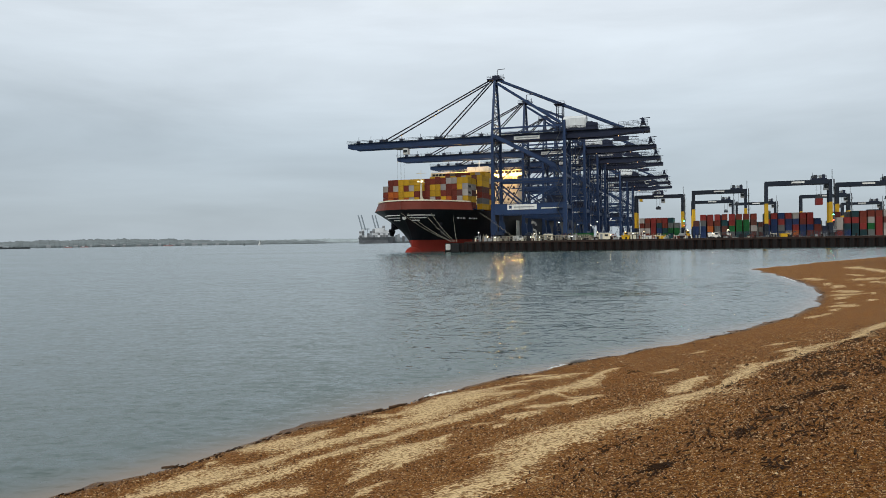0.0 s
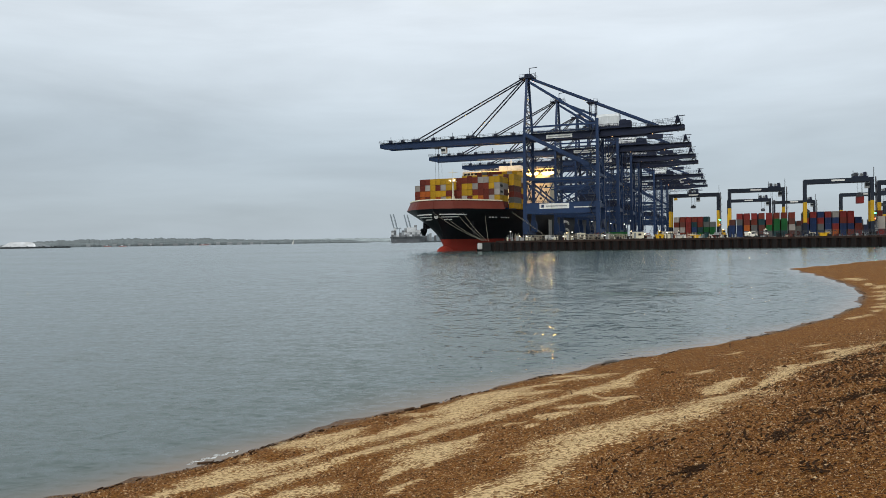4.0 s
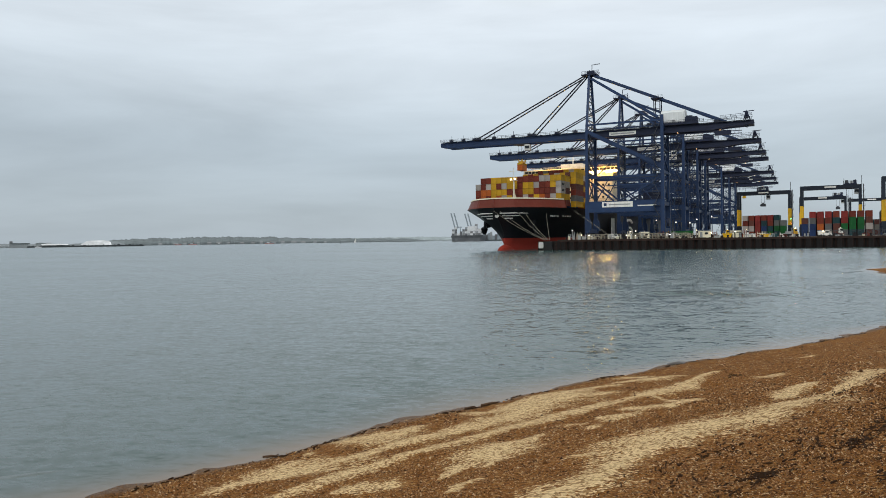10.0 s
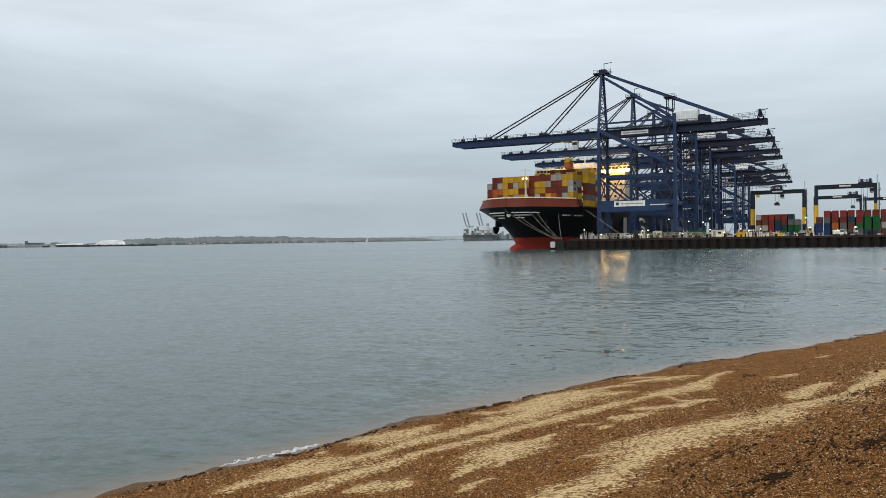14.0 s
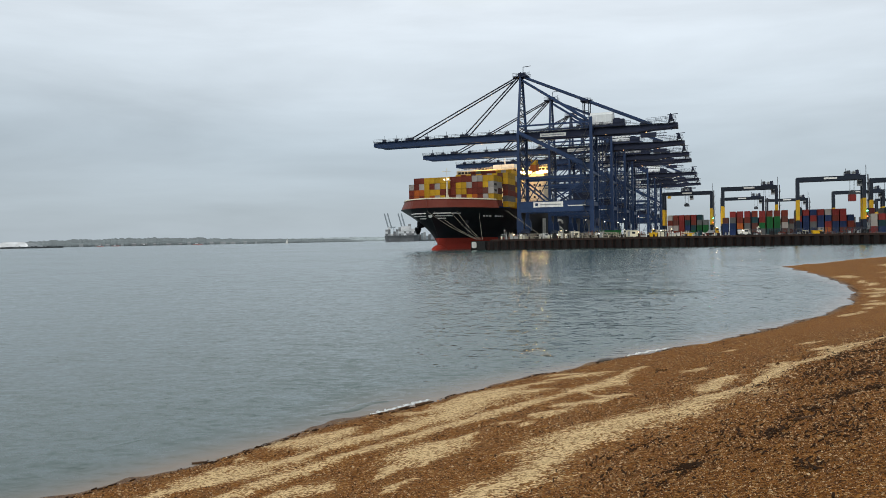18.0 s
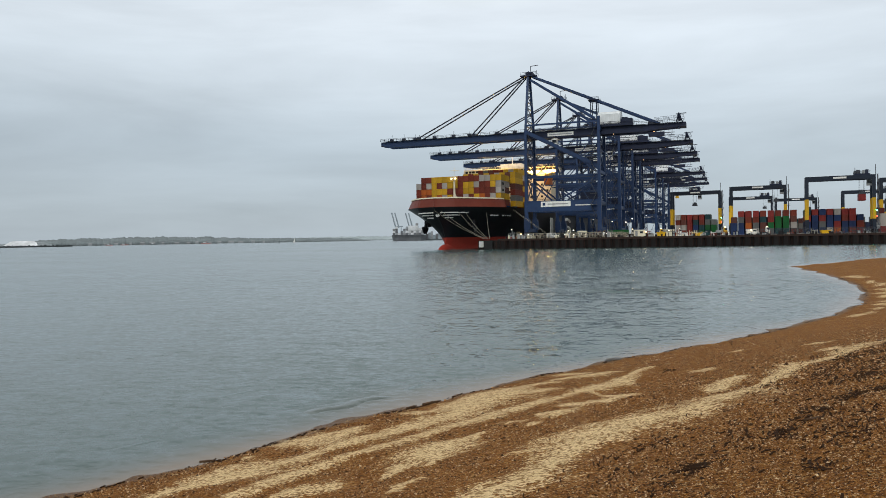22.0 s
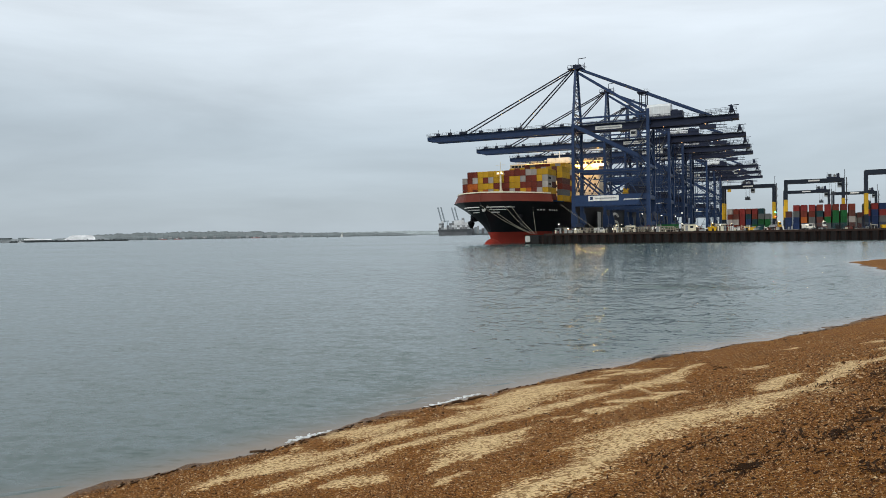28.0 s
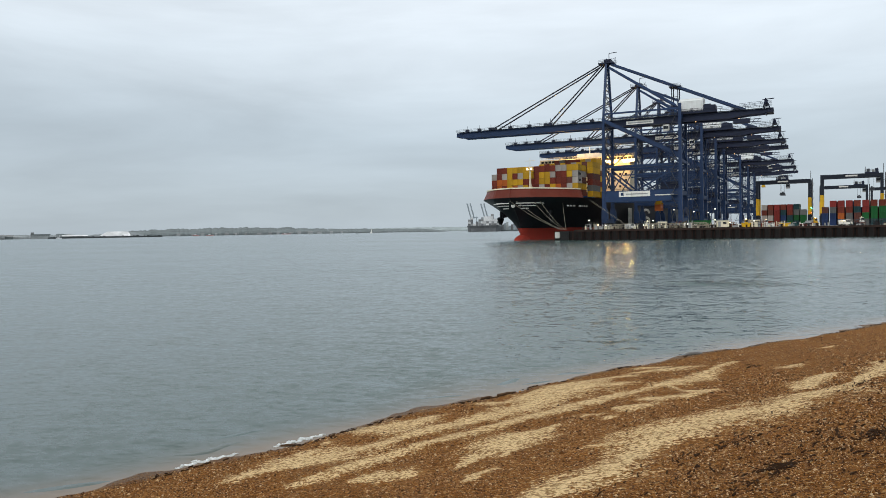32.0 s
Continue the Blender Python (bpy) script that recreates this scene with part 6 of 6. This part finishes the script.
# ---- the strand: stones, weed, foam ----
def make_pebbles():
    k = Nodes("loose_pebbles")
    geo = k.n.new("ShaderNodeNewGeometry")
    ramp = k.n.new("ShaderNodeValToRGB")
    e = ramp.color_ramp.elements
    e[0].position, e[0].color = 0.0, (0.016, 0.007, 0.003, 1)
    e[1].position, e[1].color = 1.0, (0.62, 0.45, 0.26, 1)
    for at, col in ((0.3, (0.055, 0.019, 0.004, 1)), (0.52, (0.19, 0.068, 0.011, 1)), (0.80, (0.33, 0.148, 0.038, 1)), (0.92, (0.62, 0.43, 0.25, 1))):
        e.new(at).color = col
    k.l.new(geo.outputs["Random Per Island"], ramp.inputs[0])
    spot = k.noise(60.0, 3)
    col = k.mix(k.span(spot, 0.4, 0.7, 0, 0.5), ramp.outputs[0], (0.055, 0.021, 0.005))
    mat = k.done(col, 0.7, k.bump(spot, 0.2, 0.004), gloss=0.1)
    r = np.random.RandomState(31)
    n = 430000
    u = r.uniform(0, 1, n)
    rad = 4.2 * (34.0 / 4.2) ** (u ** 0.95)
    az = np.radians(r.uniform(-42, 36, n))
    x, y = rad * np.sin(az), rad * np.cos(az)
    sd = from_shore(np.stack([x, y], 1))
    keep = (sd > 0.12) & (r.uniform(0, 1, n) < np.where(sd > 9, 1.0, 0.8))
    for x0, y0, w0, x1, y1, w1 in SAND:
        d = np.array([x1 - x0, y1 - y0])
        t = np.clip(((x - x0) * d[0] + (y - y0) * d[1]) / (d @ d + 1e-9), 0, 1)
        near = np.hypot(x - x0 - t * d[0], y - y0 - t * d[1]) < (w0 + t * (w1 - w0)) * 0.5
        keep &= ~(near & (r.uniform(0, 1, n) < 0.6))
    x, y, rad = x[keep], y[keep], rad[keep]
    n = len(x)
    z = height_at(x, y)
    size = r.lognormal(-5.12, 0.42, n) * np.clip(rad / 8, 0.85, 2.1) * np.interp(sd[keep], [8, 11], [0.9, 1.05])
    sx, sy, sz = size * r.uniform(0.8, 1.3, n), size * r.uniform(0.7, 1.1, n), size * r.uniform(0.55, 1.0, n)
    a = r.uniform(0, 6.283, n)
    base = np.array([(1, 0.1, 0), (0.05, 1, 0.1), (-1, -0.1, 0), (0, -1, 0.1), (0.1, 0.1, 1.0)])
    P = base[None] * np.stack([sx, sy, sz], 1)[:, None]
    P = P * r.uniform(0.75, 1.25, P.shape)
    c, s = np.cos(a)[:, None], np.sin(a)[:, None]
    Q = np.stack([P[..., 0] * c - P[..., 1] * s + x[:, None], P[..., 0] * s + P[..., 1] * c + y[:, None], P[..., 2] + (z + sz * 0.3)[:, None]], -1)
    tri = [(i, (i + 1) % 4, 4) for i in range(4)]
    F = (np.array(tri)[None] + (np.arange(n) * 5)[:, None, None]).reshape(-1, 3)
    me = bpy.data.meshes.new("pebbles")
    me.vertices.add(n * 5)
    me.vertices.foreach_set("co", Q.ravel())
    me.loops.add(F.size)
    me.loops.foreach_set("vertex_index", F.ravel().astype(np.int32))
    me.polygons.add(len(F))
    me.polygons.foreach_set("loop_start", np.arange(0, F.size, 3, dtype=np.int32))
    me.update(calc_edges=True)
    me.materials.append(mat)
    tagged(new("pebbles", me), "loose brown and cream flint pebbles strewn over the beach", "pebbles", kind="stuff")


make_pebbles()

WEED = plain("dark_wet_seaweed", (0.040, 0.021, 0.011), 0.75, 12.0, 0.5, 0.6, 0.02, 0.06)
WOOD = plain("grey_brown_driftwood", (0.09, 0.052, 0.03), 0.85, 9.0, 0.4, 0.6, 0.01, 0.08)
STRAW = plain("bleached_straw", (0.36, 0.25, 0.12), 0.85, 20.0, 0.3, 0.3, 0.005)


def weed_shell(r, length, width, n):
    """Tangled fronds: short crumpled ribbons heaped over one another."""
    s = Shell()
    for _ in range(n):
        a = r.uniform(-0.5, 0.5) + (math.pi if r.random() < 0.5 else 0)
        x, y = r.gauss(0, length * 0.28), r.gauss(0, width * 0.28)
        w, l = r.uniform(0.004, 0.014), r.uniform(0.05, 0.16)
        px, py, pz = x, y, r.uniform(0.002, 0.012) + 0.012 * math.exp(-(x / length * 3) ** 2)
        prev = None
        vs = []
        for k in range(5):
            vs += [(px - math.sin(a) * w, py + math.cos(a) * w, pz), (px + math.sin(a) * w, py - math.cos(a) * w, pz - 0.008), (px, py, pz + 0.006)]
            px, py, pz = px + math.cos(a) * l / 4, py + math.sin(a) * l / 4, max(0.0, pz + r.uniform(-0.012, 0.010))
            a += r.uniform(-0.6, 0.6)
        fs = []
        for k in range(4):
            b = k * 3
            fs += [(b, b + 3, b + 5, b + 2), (b + 2, b + 5, b + 4, b + 1), (b + 1, b + 4, b + 3, b)]
        s.add(vs, fs)
    return s


rw = random.Random(77)
for x, y, l, w, n in ((1.96, 7.3, 0.8, 0.35, 60), (2.3, 7.75, 0.5, 0.2, 60), (5.74, 10.57, 0.5, 0.3, 70), (4.4, 9.68, 0.9, 0.25, 60), (5.2, 10.4, 0.8, 0.2, 90),
                      (7.37, 14.95, 0.9, 0.35, 110), (6.3, 12.3, 1.0, 0.3, 110), (8.4, 15.6, 1.2, 0.35, 110), (9.8, 17.4, 1.0, 0.3, 90), (3.5, 8.6, 0.6, 0.2, 60),
                      (1.2, 6.6, 0.4, 0.18, 40), (11.8, 20.2, 1.4, 0.4, 90), (5.52, 21.51, 0.4, 0.25, 40), (13.83, 35.83, 0.7, 0.4, 40), (-5.75, 15.85, 0.35, 0.16, 50),
                      (-4.9, 17.1, 0.5, 0.15, 50), (-1.75, 20.7, 0.9, 0.15, 60), (6.9, 11.3, 0.8, 0.3, 80), (3.0, 6.6, 0.5, 0.3, 50), (4.6, 7.6, 0.4, 0.3, 50)):
    z = float(height_at(np.array([x]), np.array([y]))[0])
    tilt = 41 + rw.uniform(-12, 12)
    solo("seaweed_clump", weed_shell(rw, l * 1.3, w * 1.1, int(n * 0.55)), WEED, pose(x, y, z + 0.008, 0, 0, tilt), "dark tangled clump of seaweed lying on the shingle", "seaweed", kind="stuff")


def make_strandline():
    """Bits of weed in a thin dark line along the water's edge, straws and twigs higher up."""
    r = random.Random(5)
    s = Shell()
    for a, b in zip(SHORE[3:14], SHORE[4:15]):
        n = int(np.hypot(*(b - a)) * 9)
        for _ in range(n):
            u = r.random()
            if math.sin(u * 9 + a[0]) < -0.2:
                continue
            o = a + (b - a) * u
            t = (b - a) / np.hypot(*(b - a))
            off = 0.22 + 0.09 * r.gauss(0, 1) + 0.10 * math.sin(o[0] * 2.1)
            x, y = o[0] + t[1] * off, o[1] - t[0] * off
            z = float(height_at(np.array([x]), np.array([y]))[0])
            ang = math.atan2(t[1], t[0]) + r.uniform(-0.4, 0.4)
            l, w = r.uniform(0.04, 0.16), r.uniform(0.01, 0.03)
            s.beam((x - math.cos(ang) * l / 2, y - math.sin(ang) * l / 2, z + 0.012), (x + math.cos(ang) * l / 2, y + math.sin(ang) * l / 2, z + 0.016), w, 0.022)
    ob = solo("strandline_weed", s, WEED, pose(0, 0, 0), "thin dark line of weed scraps along the waterline", "seaweed", kind="stuff")
    s, d = Shell(), Shell()
    for k in range(900):
        rad, az = r.uniform(3.8, 17), radians(r.uniform(6, 36))
        x, y = rad * math.sin(az), rad * math.cos(az)
        if from_shore(np.array([[x, y]]))[0] < 9.5 + r.uniform(-0.6, 0.8):
            continue
        z = float(height_at(np.array([x]), np.array([y]))[0])
        ang, l = radians(41) + r.gauss(0, 0.7), r.uniform(0.015, 0.07)
        (s if r.random() < 0.55 else d).tube((x, y, z + 0.012), (x + math.cos(ang) * l, y + math.sin(ang) * l, z + r.uniform(0.012, 0.03)), r.uniform(0.0015, 0.004), 5)
    scraps = Shell()
    lines = ((10.15, 0.16, 0.7), (11.2, 0.22, 1.0), (11.9, 0.25, 0.8), (12.7, 0.5, 0.6))
    tries = np.random.RandomState(8)
    px, py = tries.uniform(0.3, 13, 60000), tries.uniform(5.2, 19, 60000)
    inland = from_shore(np.stack([px, py], 1))
    inland = inland + 0.35 * wobble(px, py, 1.2, 41)
    chance = sum(q * np.exp(-((inland - c) / w) ** 2) for c, w, q in lines) * np.clip(0.25 + wobble(px, py, 1.7, 43), 0, 1) * 0.34
    chance = chance + np.where(inland > 9.8, 0.014, 0)
    keep = tries.uniform(0, 1, len(px)) < chance
    px, py = px[keep], py[keep]
    pz = height_at(px, py)
    for x, y, z in zip(px, py, pz):
        ang, l, w = radians(46) + r.gauss(0, 0.55), r.uniform(0.02, 0.1), r.uniform(0.006, 0.02)
        scraps.beam((x, y, z + 0.012), (x + math.cos(ang) * l, y + math.sin(ang) * l, z + r.uniform(0.012, 0.035)), w, w * 0.8)
    solo("weed_scraps", scraps, WEED, pose(0, 0, 0), "dark dried weed scraps strewn in lines over the upper beach", "seaweed", kind="stuff")
    solo("straws", s, STRAW, pose(0, 0, 0), "bleached straws and stems scattered on the upper beach", "straw", kind="stuff")
    solo("twigs", d, WOOD, pose(0, 0, 0), "dark twigs scattered on the upper beach", "twigs", kind="stuff")


make_strandline()
for x, y, l, th, ang in ((-1.35, 21.2, 0.7, 0.045, 47), (-5.95, 15.85, 0.35, 0.035, 20), (-1.9, 20.75, 0.4, 0.04, 52), (4.1, 9.2, 0.4, 0.02, 30)):
    z = float(height_at(np.array([x]), np.array([y]))[0])
    s = Shell()
    c, n = math.cos(radians(ang)), math.sin(radians(ang))
    s.tube((-l / 2 * c, -l / 2 * n, th * 0.6), (0.05, 0.02, th * 0.9), th, 8, th * 0.8).tube((0.05, 0.02, th * 0.9), (l / 2 * c, l / 2 * n, th * 0.5), th * 0.8, 8, th * 0.4)
    solo("driftwood", s, WOOD, pose(x, y, z), "short dark piece of driftwood at the water's edge", "driftwood", "driftwood pieces", smooth=True)


rock = Shell()
rr = random.Random(3)
rock.loft([[(q * 0.42 * math.cos(a) * rr.uniform(0.85, 1.15), q * 0.24 * math.sin(a) * rr.uniform(0.85, 1.15), z) for a in [k * 0.628 for k in range(10)]] for z, q in ((-0.2, 1.1), (0.02, 1.0), (0.08, 0.8), (0.13, 0.35))])
solo("rock", rock, plain("wet_rock", (0.06, 0.05, 0.042), 0.4, 8.0), pose(5.17, 28.33, 0.0, 0, 0, 30), "small dark wet rock at the water's edge", "rock", smooth=True)

# ---- foam and wavelets ----
FOAM = Nodes("sea_foam")
FOAM = FOAM.done(FOAM.mix(FOAM.span(FOAM.noise(9.0, 4), 0.4, 0.6, 0, 1), (0.62, 0.63, 0.62), (0.86, 0.87, 0.87)), 0.5, FOAM.bump(FOAM.noise(30.0, 3), 0.5, 0.02))
ARC = np.concatenate([[0], np.cumsum(np.hypot(*np.diff(SHORE, axis=0).T))])


def shore_point(arc):
    p = np.array([np.interp(arc, ARC, SHORE[:, 0]), np.interp(arc, ARC, SHORE[:, 1])])
    q = np.array([np.interp(arc + 0.5, ARC, SHORE[:, 0]), np.interp(arc + 0.5, ARC, SHORE[:, 1])])
    t = (q - p) / np.hypot(*(q - p))
    return p, t


def foam_strip(arc0, length, r):
    """Broken froth along a stretch of the waterline, in its own space round its middle."""
    mid, _ = shore_point(arc0 + length / 2)
    s = Shell()
    n = int(length * 230)
    for _ in range(n):
        u = r.random()
        p, t = shore_point(arc0 + length * u)
        env = math.sin(math.pi * u) ** 0.5
        off = -0.06 - r.random() ** 2.2 * 0.13 * env * (1 + 0.4 * math.sin(u * 23)) + 0.05 * math.sin(u * 31)
        x, y = p[0] + t[1] * off - mid[0], p[1] - t[0] * off - mid[1]
        rr = r.uniform(0.004, 0.011) * (0.35 + env)
        ring, top = [], []
        for k in range(6):
            a, b = 3.2 * rr * math.cos(k * 1.0472), 0.9 * rr * math.sin(k * 1.0472)
            ring.append((x + t[0] * a - t[1] * b, y + t[1] * a + t[0] * b, -0.02))
            top.append((x + 0.55 * (t[0] * a - t[1] * b), y + 0.55 * (t[1] * a + t[0] * b), rr * 0.35))
        s.loft([ring, top])
    return s, mid


foams, swells = [], []
rf = random.Random(9)
for arc, length in [(46.2 + k * 1.1, 1.4) for k in range(15)] + [(62.8, 2.5), (65.8, 3.0), (69, 3.2), (73, 4.0), (78, 4.5), (84, 5.5), (91, 6.5), (98, 8.0), (107, 9.0), (116, 9.0), (125, 10.0), (135, 10.0)]:
    s, mid = foam_strip(arc, length, rf)
    _, t = shore_point(arc + length / 2)
    ob = solo("wave_foam", s, FOAM, pose(mid[0], mid[1], 0.01), "white broken foam of a small wave at the waterline", "foam", kind="stuff")
    foams.append((ob, mid, t, arc + length / 2))


def swell_strip(arc0, length, off):
    """A low smooth wavelet lying along the shore."""
    mid, _ = shore_point(arc0 + length / 2)
    rings = []
    for k in range(17):
        u = k / 16
        p, t = shore_point(arc0 + length * u)
        o = p + np.array([-t[1], t[0]]) * (off + 0.12 * math.sin(u * 11)) - mid
        h = 0.05 * math.sin(math.pi * u) ** 0.6 + 0.002
        rings.append([(o[0] - t[1] * w, o[1] + t[0] * w, z) for w, z in ((0.5, -0.02), (0.25, h * 0.45), (0.05, h), (-0.12, h * 0.75), (-0.25, -0.02))])
    return Shell().loft(rings, closed=False, caps=False), mid


for arc, length in ((46.6, 2.2), (48.2, 2.6), (50.4, 2.6), (52.6, 2.8), (55, 3.0), (57.4, 3.2), (60.2, 3.4), (66, 5), (73, 6), (82, 6)):
    s, mid = swell_strip(arc, length, 0.75)
    _, t = shore_point(arc + length / 2)
    s = s.mesh("wavelet", True)
    s.attributes.new("shallow", "FLOAT", "POINT").data.foreach_set("value", np.full(len(s.vertices), 0.2, np.float32))
    ob = solo("wavelet", s, WATER, pose(mid[0], mid[1], 0.0), "low smooth wavelet rolling towards the beach", "wave", "wavelets", smooth=True)
    swells.append((ob, mid, t, arc + length / 2))


def ripple_strip(length, half, height, bend):
    """A long low ripple with tapered ends, in its own space; its crest runs along x."""
    rings = []
    for k in range(13):
        u = k / 12
        env = math.sin(math.pi * u) ** 0.8 + 0.02
        x, y = (u - 0.5) * length, bend * math.sin(u * 5.0)
        rings.append([(x, y + half * v * (0.5 + 0.5 * env), height * env * h - 0.004) for v, h in ((-1, -0.2), (-0.6, 0.15), (-0.25, 0.72), (0, 1.0), (0.25, 0.72), (0.6, 0.15), (1, -0.2))])
    return Shell().loft(rings, closed=False, caps=False)


ripples = []
rp = random.Random(52)
for _ in range(90):
    arc, off = rp.uniform(44, 82), 1.6 + rp.random() ** 1.3 * 22
    p, t = shore_point(arc)
    x, y = p[0] - t[1] * off, p[1] + t[0] * off
    me = ripple_strip(rp.uniform(1.4, 4.0) * (0.8 + off * 0.03), rp.uniform(0.22, 0.42), rp.uniform(0.008, 0.014), rp.uniform(-0.12, 0.12)).mesh("ripple", True)
    me.attributes.new("shallow", "FLOAT", "POINT").data.foreach_set("value", np.full(len(me.vertices), 0.1 if off < 2.4 else 0.0, np.float32))
    turn = math.degrees(math.atan2(t[1], t[0])) + rp.uniform(-24, 10)
    ob = solo("ripple", me, WATER, pose(x, y, 0, 0, 0, turn), "low smooth ripple drifting on grey-blue water", "wave", "ripples")
    ripples.append((ob, x, y, t, turn, rp.uniform(0, 6.28), rp.uniform(3.0, 6.0)))


def motions():
    lift = ((0, -44.5, 22.0), (3, -44.5, 22.0), (5.5, -36.3, 22.0), (6.6, -36.3, 22.0), (7.2, -36.3, 23.5), (8, -36.3, 27.0), (9, -36.3, 30.6), (10, -31, 33.4), (11, -25.5, 33.6),
            (13, -20.5, 33.2), (14, -15, 33.0), (17, 2.5, 32.5), (20, 6.5, 28.5), (23, 9.5, 24.0), (25, 15.2, 21.2), (28, 20.5, 16.0), (32, 20.8, 9.8))
    walk(trolley, [(t, pose(x, 0, 42.4)) for t, x, z in lift])
    walk(spreader, [(t, pose(x, 0, z)) for t, x, z in lift])
    for k, r in enumerate(ropes):
        walk(r, [(t, pose(x, 0, 42.2 - k * max(0.0, 42.2 - z - 2.2 - 12) / 2)) for t, x, z in lift])
    crane = first.matrix_basis.copy()
    turn = Matrix.Rotation(radians(CRANE_TURN), 4, "Z")
    rest = load.matrix_basis.copy()
    rows = [(0, rest), (6.6, rest)]
    for t, x, z in lift:
        if t > 6.6:
            o = crane @ Vector((x, 0, z))
            rows.append((t, Matrix.Translation(o - Vector((0, 0, 2.62))) @ turn))
    walk(load, rows)
    # small waves break along the beach: seconds, metres along the shore, length of the break
    breaks = ((0.0, 54.2, 0.3), (0.0, 60.2, 0.3), (0.0, 62.8, 0.5), (0.0, 67.2, 1.2), (0.0, 128, 9.0), (0.5, 86, 4.0), (1.6, 100, 5.0), (2.0, 53.4, 2.3), (3.0, 49.6, 2.2), (3.2, 54.0, 2.0), (3.0, 104, 5.0), (4.4, 51.0, 2.0), (6.0, 49.3, 1.0), (8.4, 58.0, 1.2), (11.0, 57.4, 1.6), (12.0, 48.6, 1.3), (13.0, 48.3, 1.1),
              (13.1, 50.9, 2.8), (14.1, 51.1, 1.8), (15.4, 54.5, 2.0), (17.0, 51.3, 0.9), (17.0, 112, 8.0), (18.6, 90, 5.0), (19.4, 126, 8.0), (21.4, 88, 4.0), (22.0, 116, 6.0), (25.0, 86, 4.0), (18.0, 57.3, 2.4), (18.0, 69.9, 3.0), (19.0, 55.6, 2.4), (20.1, 56.0, 2.6), (20.0, 104, 6.0), (21.1, 56.7, 1.6),
              (22.6, 100, 7.0), (23.0, 56.6, 1.0), (24.0, 52.8, 0.9), (24.0, 79.7, 3.0), (25.0, 48.9, 1.2), (26.4, 53.5, 2.0), (28.0, 52.3, 0.8), (28.0, 57.0, 2.4), (29.0, 60.6, 2.0), (29.1, 52.3, 0.9),
              (30.0, 57.4, 1.6), (31.0, 52.4, 0.7), (32.0, 49.5, 1.2), (32.0, 51.2, 0.6))

    def breaking(tm, arc):
        return min(1.0, sum(math.exp(-((tm - te) / 0.6) ** 2 - ((arc - ae) / (0.5 * w + 0.25)) ** 2) for te, ae, w in breaks))

    for ob, mid, t, arc in foams:
        rows = []
        for k in range(65):
            run = breaking(k * 0.5, arc)
            off = -0.30 + 0.34 * run
            rows.append((k * 0.5, pose(mid[0] + t[1] * off, mid[1] - t[0] * off, -0.085 + 0.105 * min(1.0, run * 1.3))))
        walk(ob, rows)
    for ob, mid, t, arc in swells:
        rows = []
        for k in range(65):
            ahead, now = breaking(k * 0.5 + 0.9, arc), breaking(k * 0.5, arc)
            off = -1.0 + 0.9 * now
            rows.append((k * 0.5, pose(mid[0] + t[1] * off, mid[1] - t[0] * off, -0.09 + 0.09 * max(ahead, now * 0.6))))
        walk(ob, rows)
    for ob, x, y, t, turn, phase, beat in ripples:
        rows = []
        for k in range(33):
            run = 0.09 * (k - 16)
            z = -0.006 + 0.006 * math.sin(phase + k * 6.2832 / beat)
            rows.append((float(k), pose(x + t[1] * run, y - t[0] * run, z, 0, 0, turn)))
        walk(ob, rows)


motions()
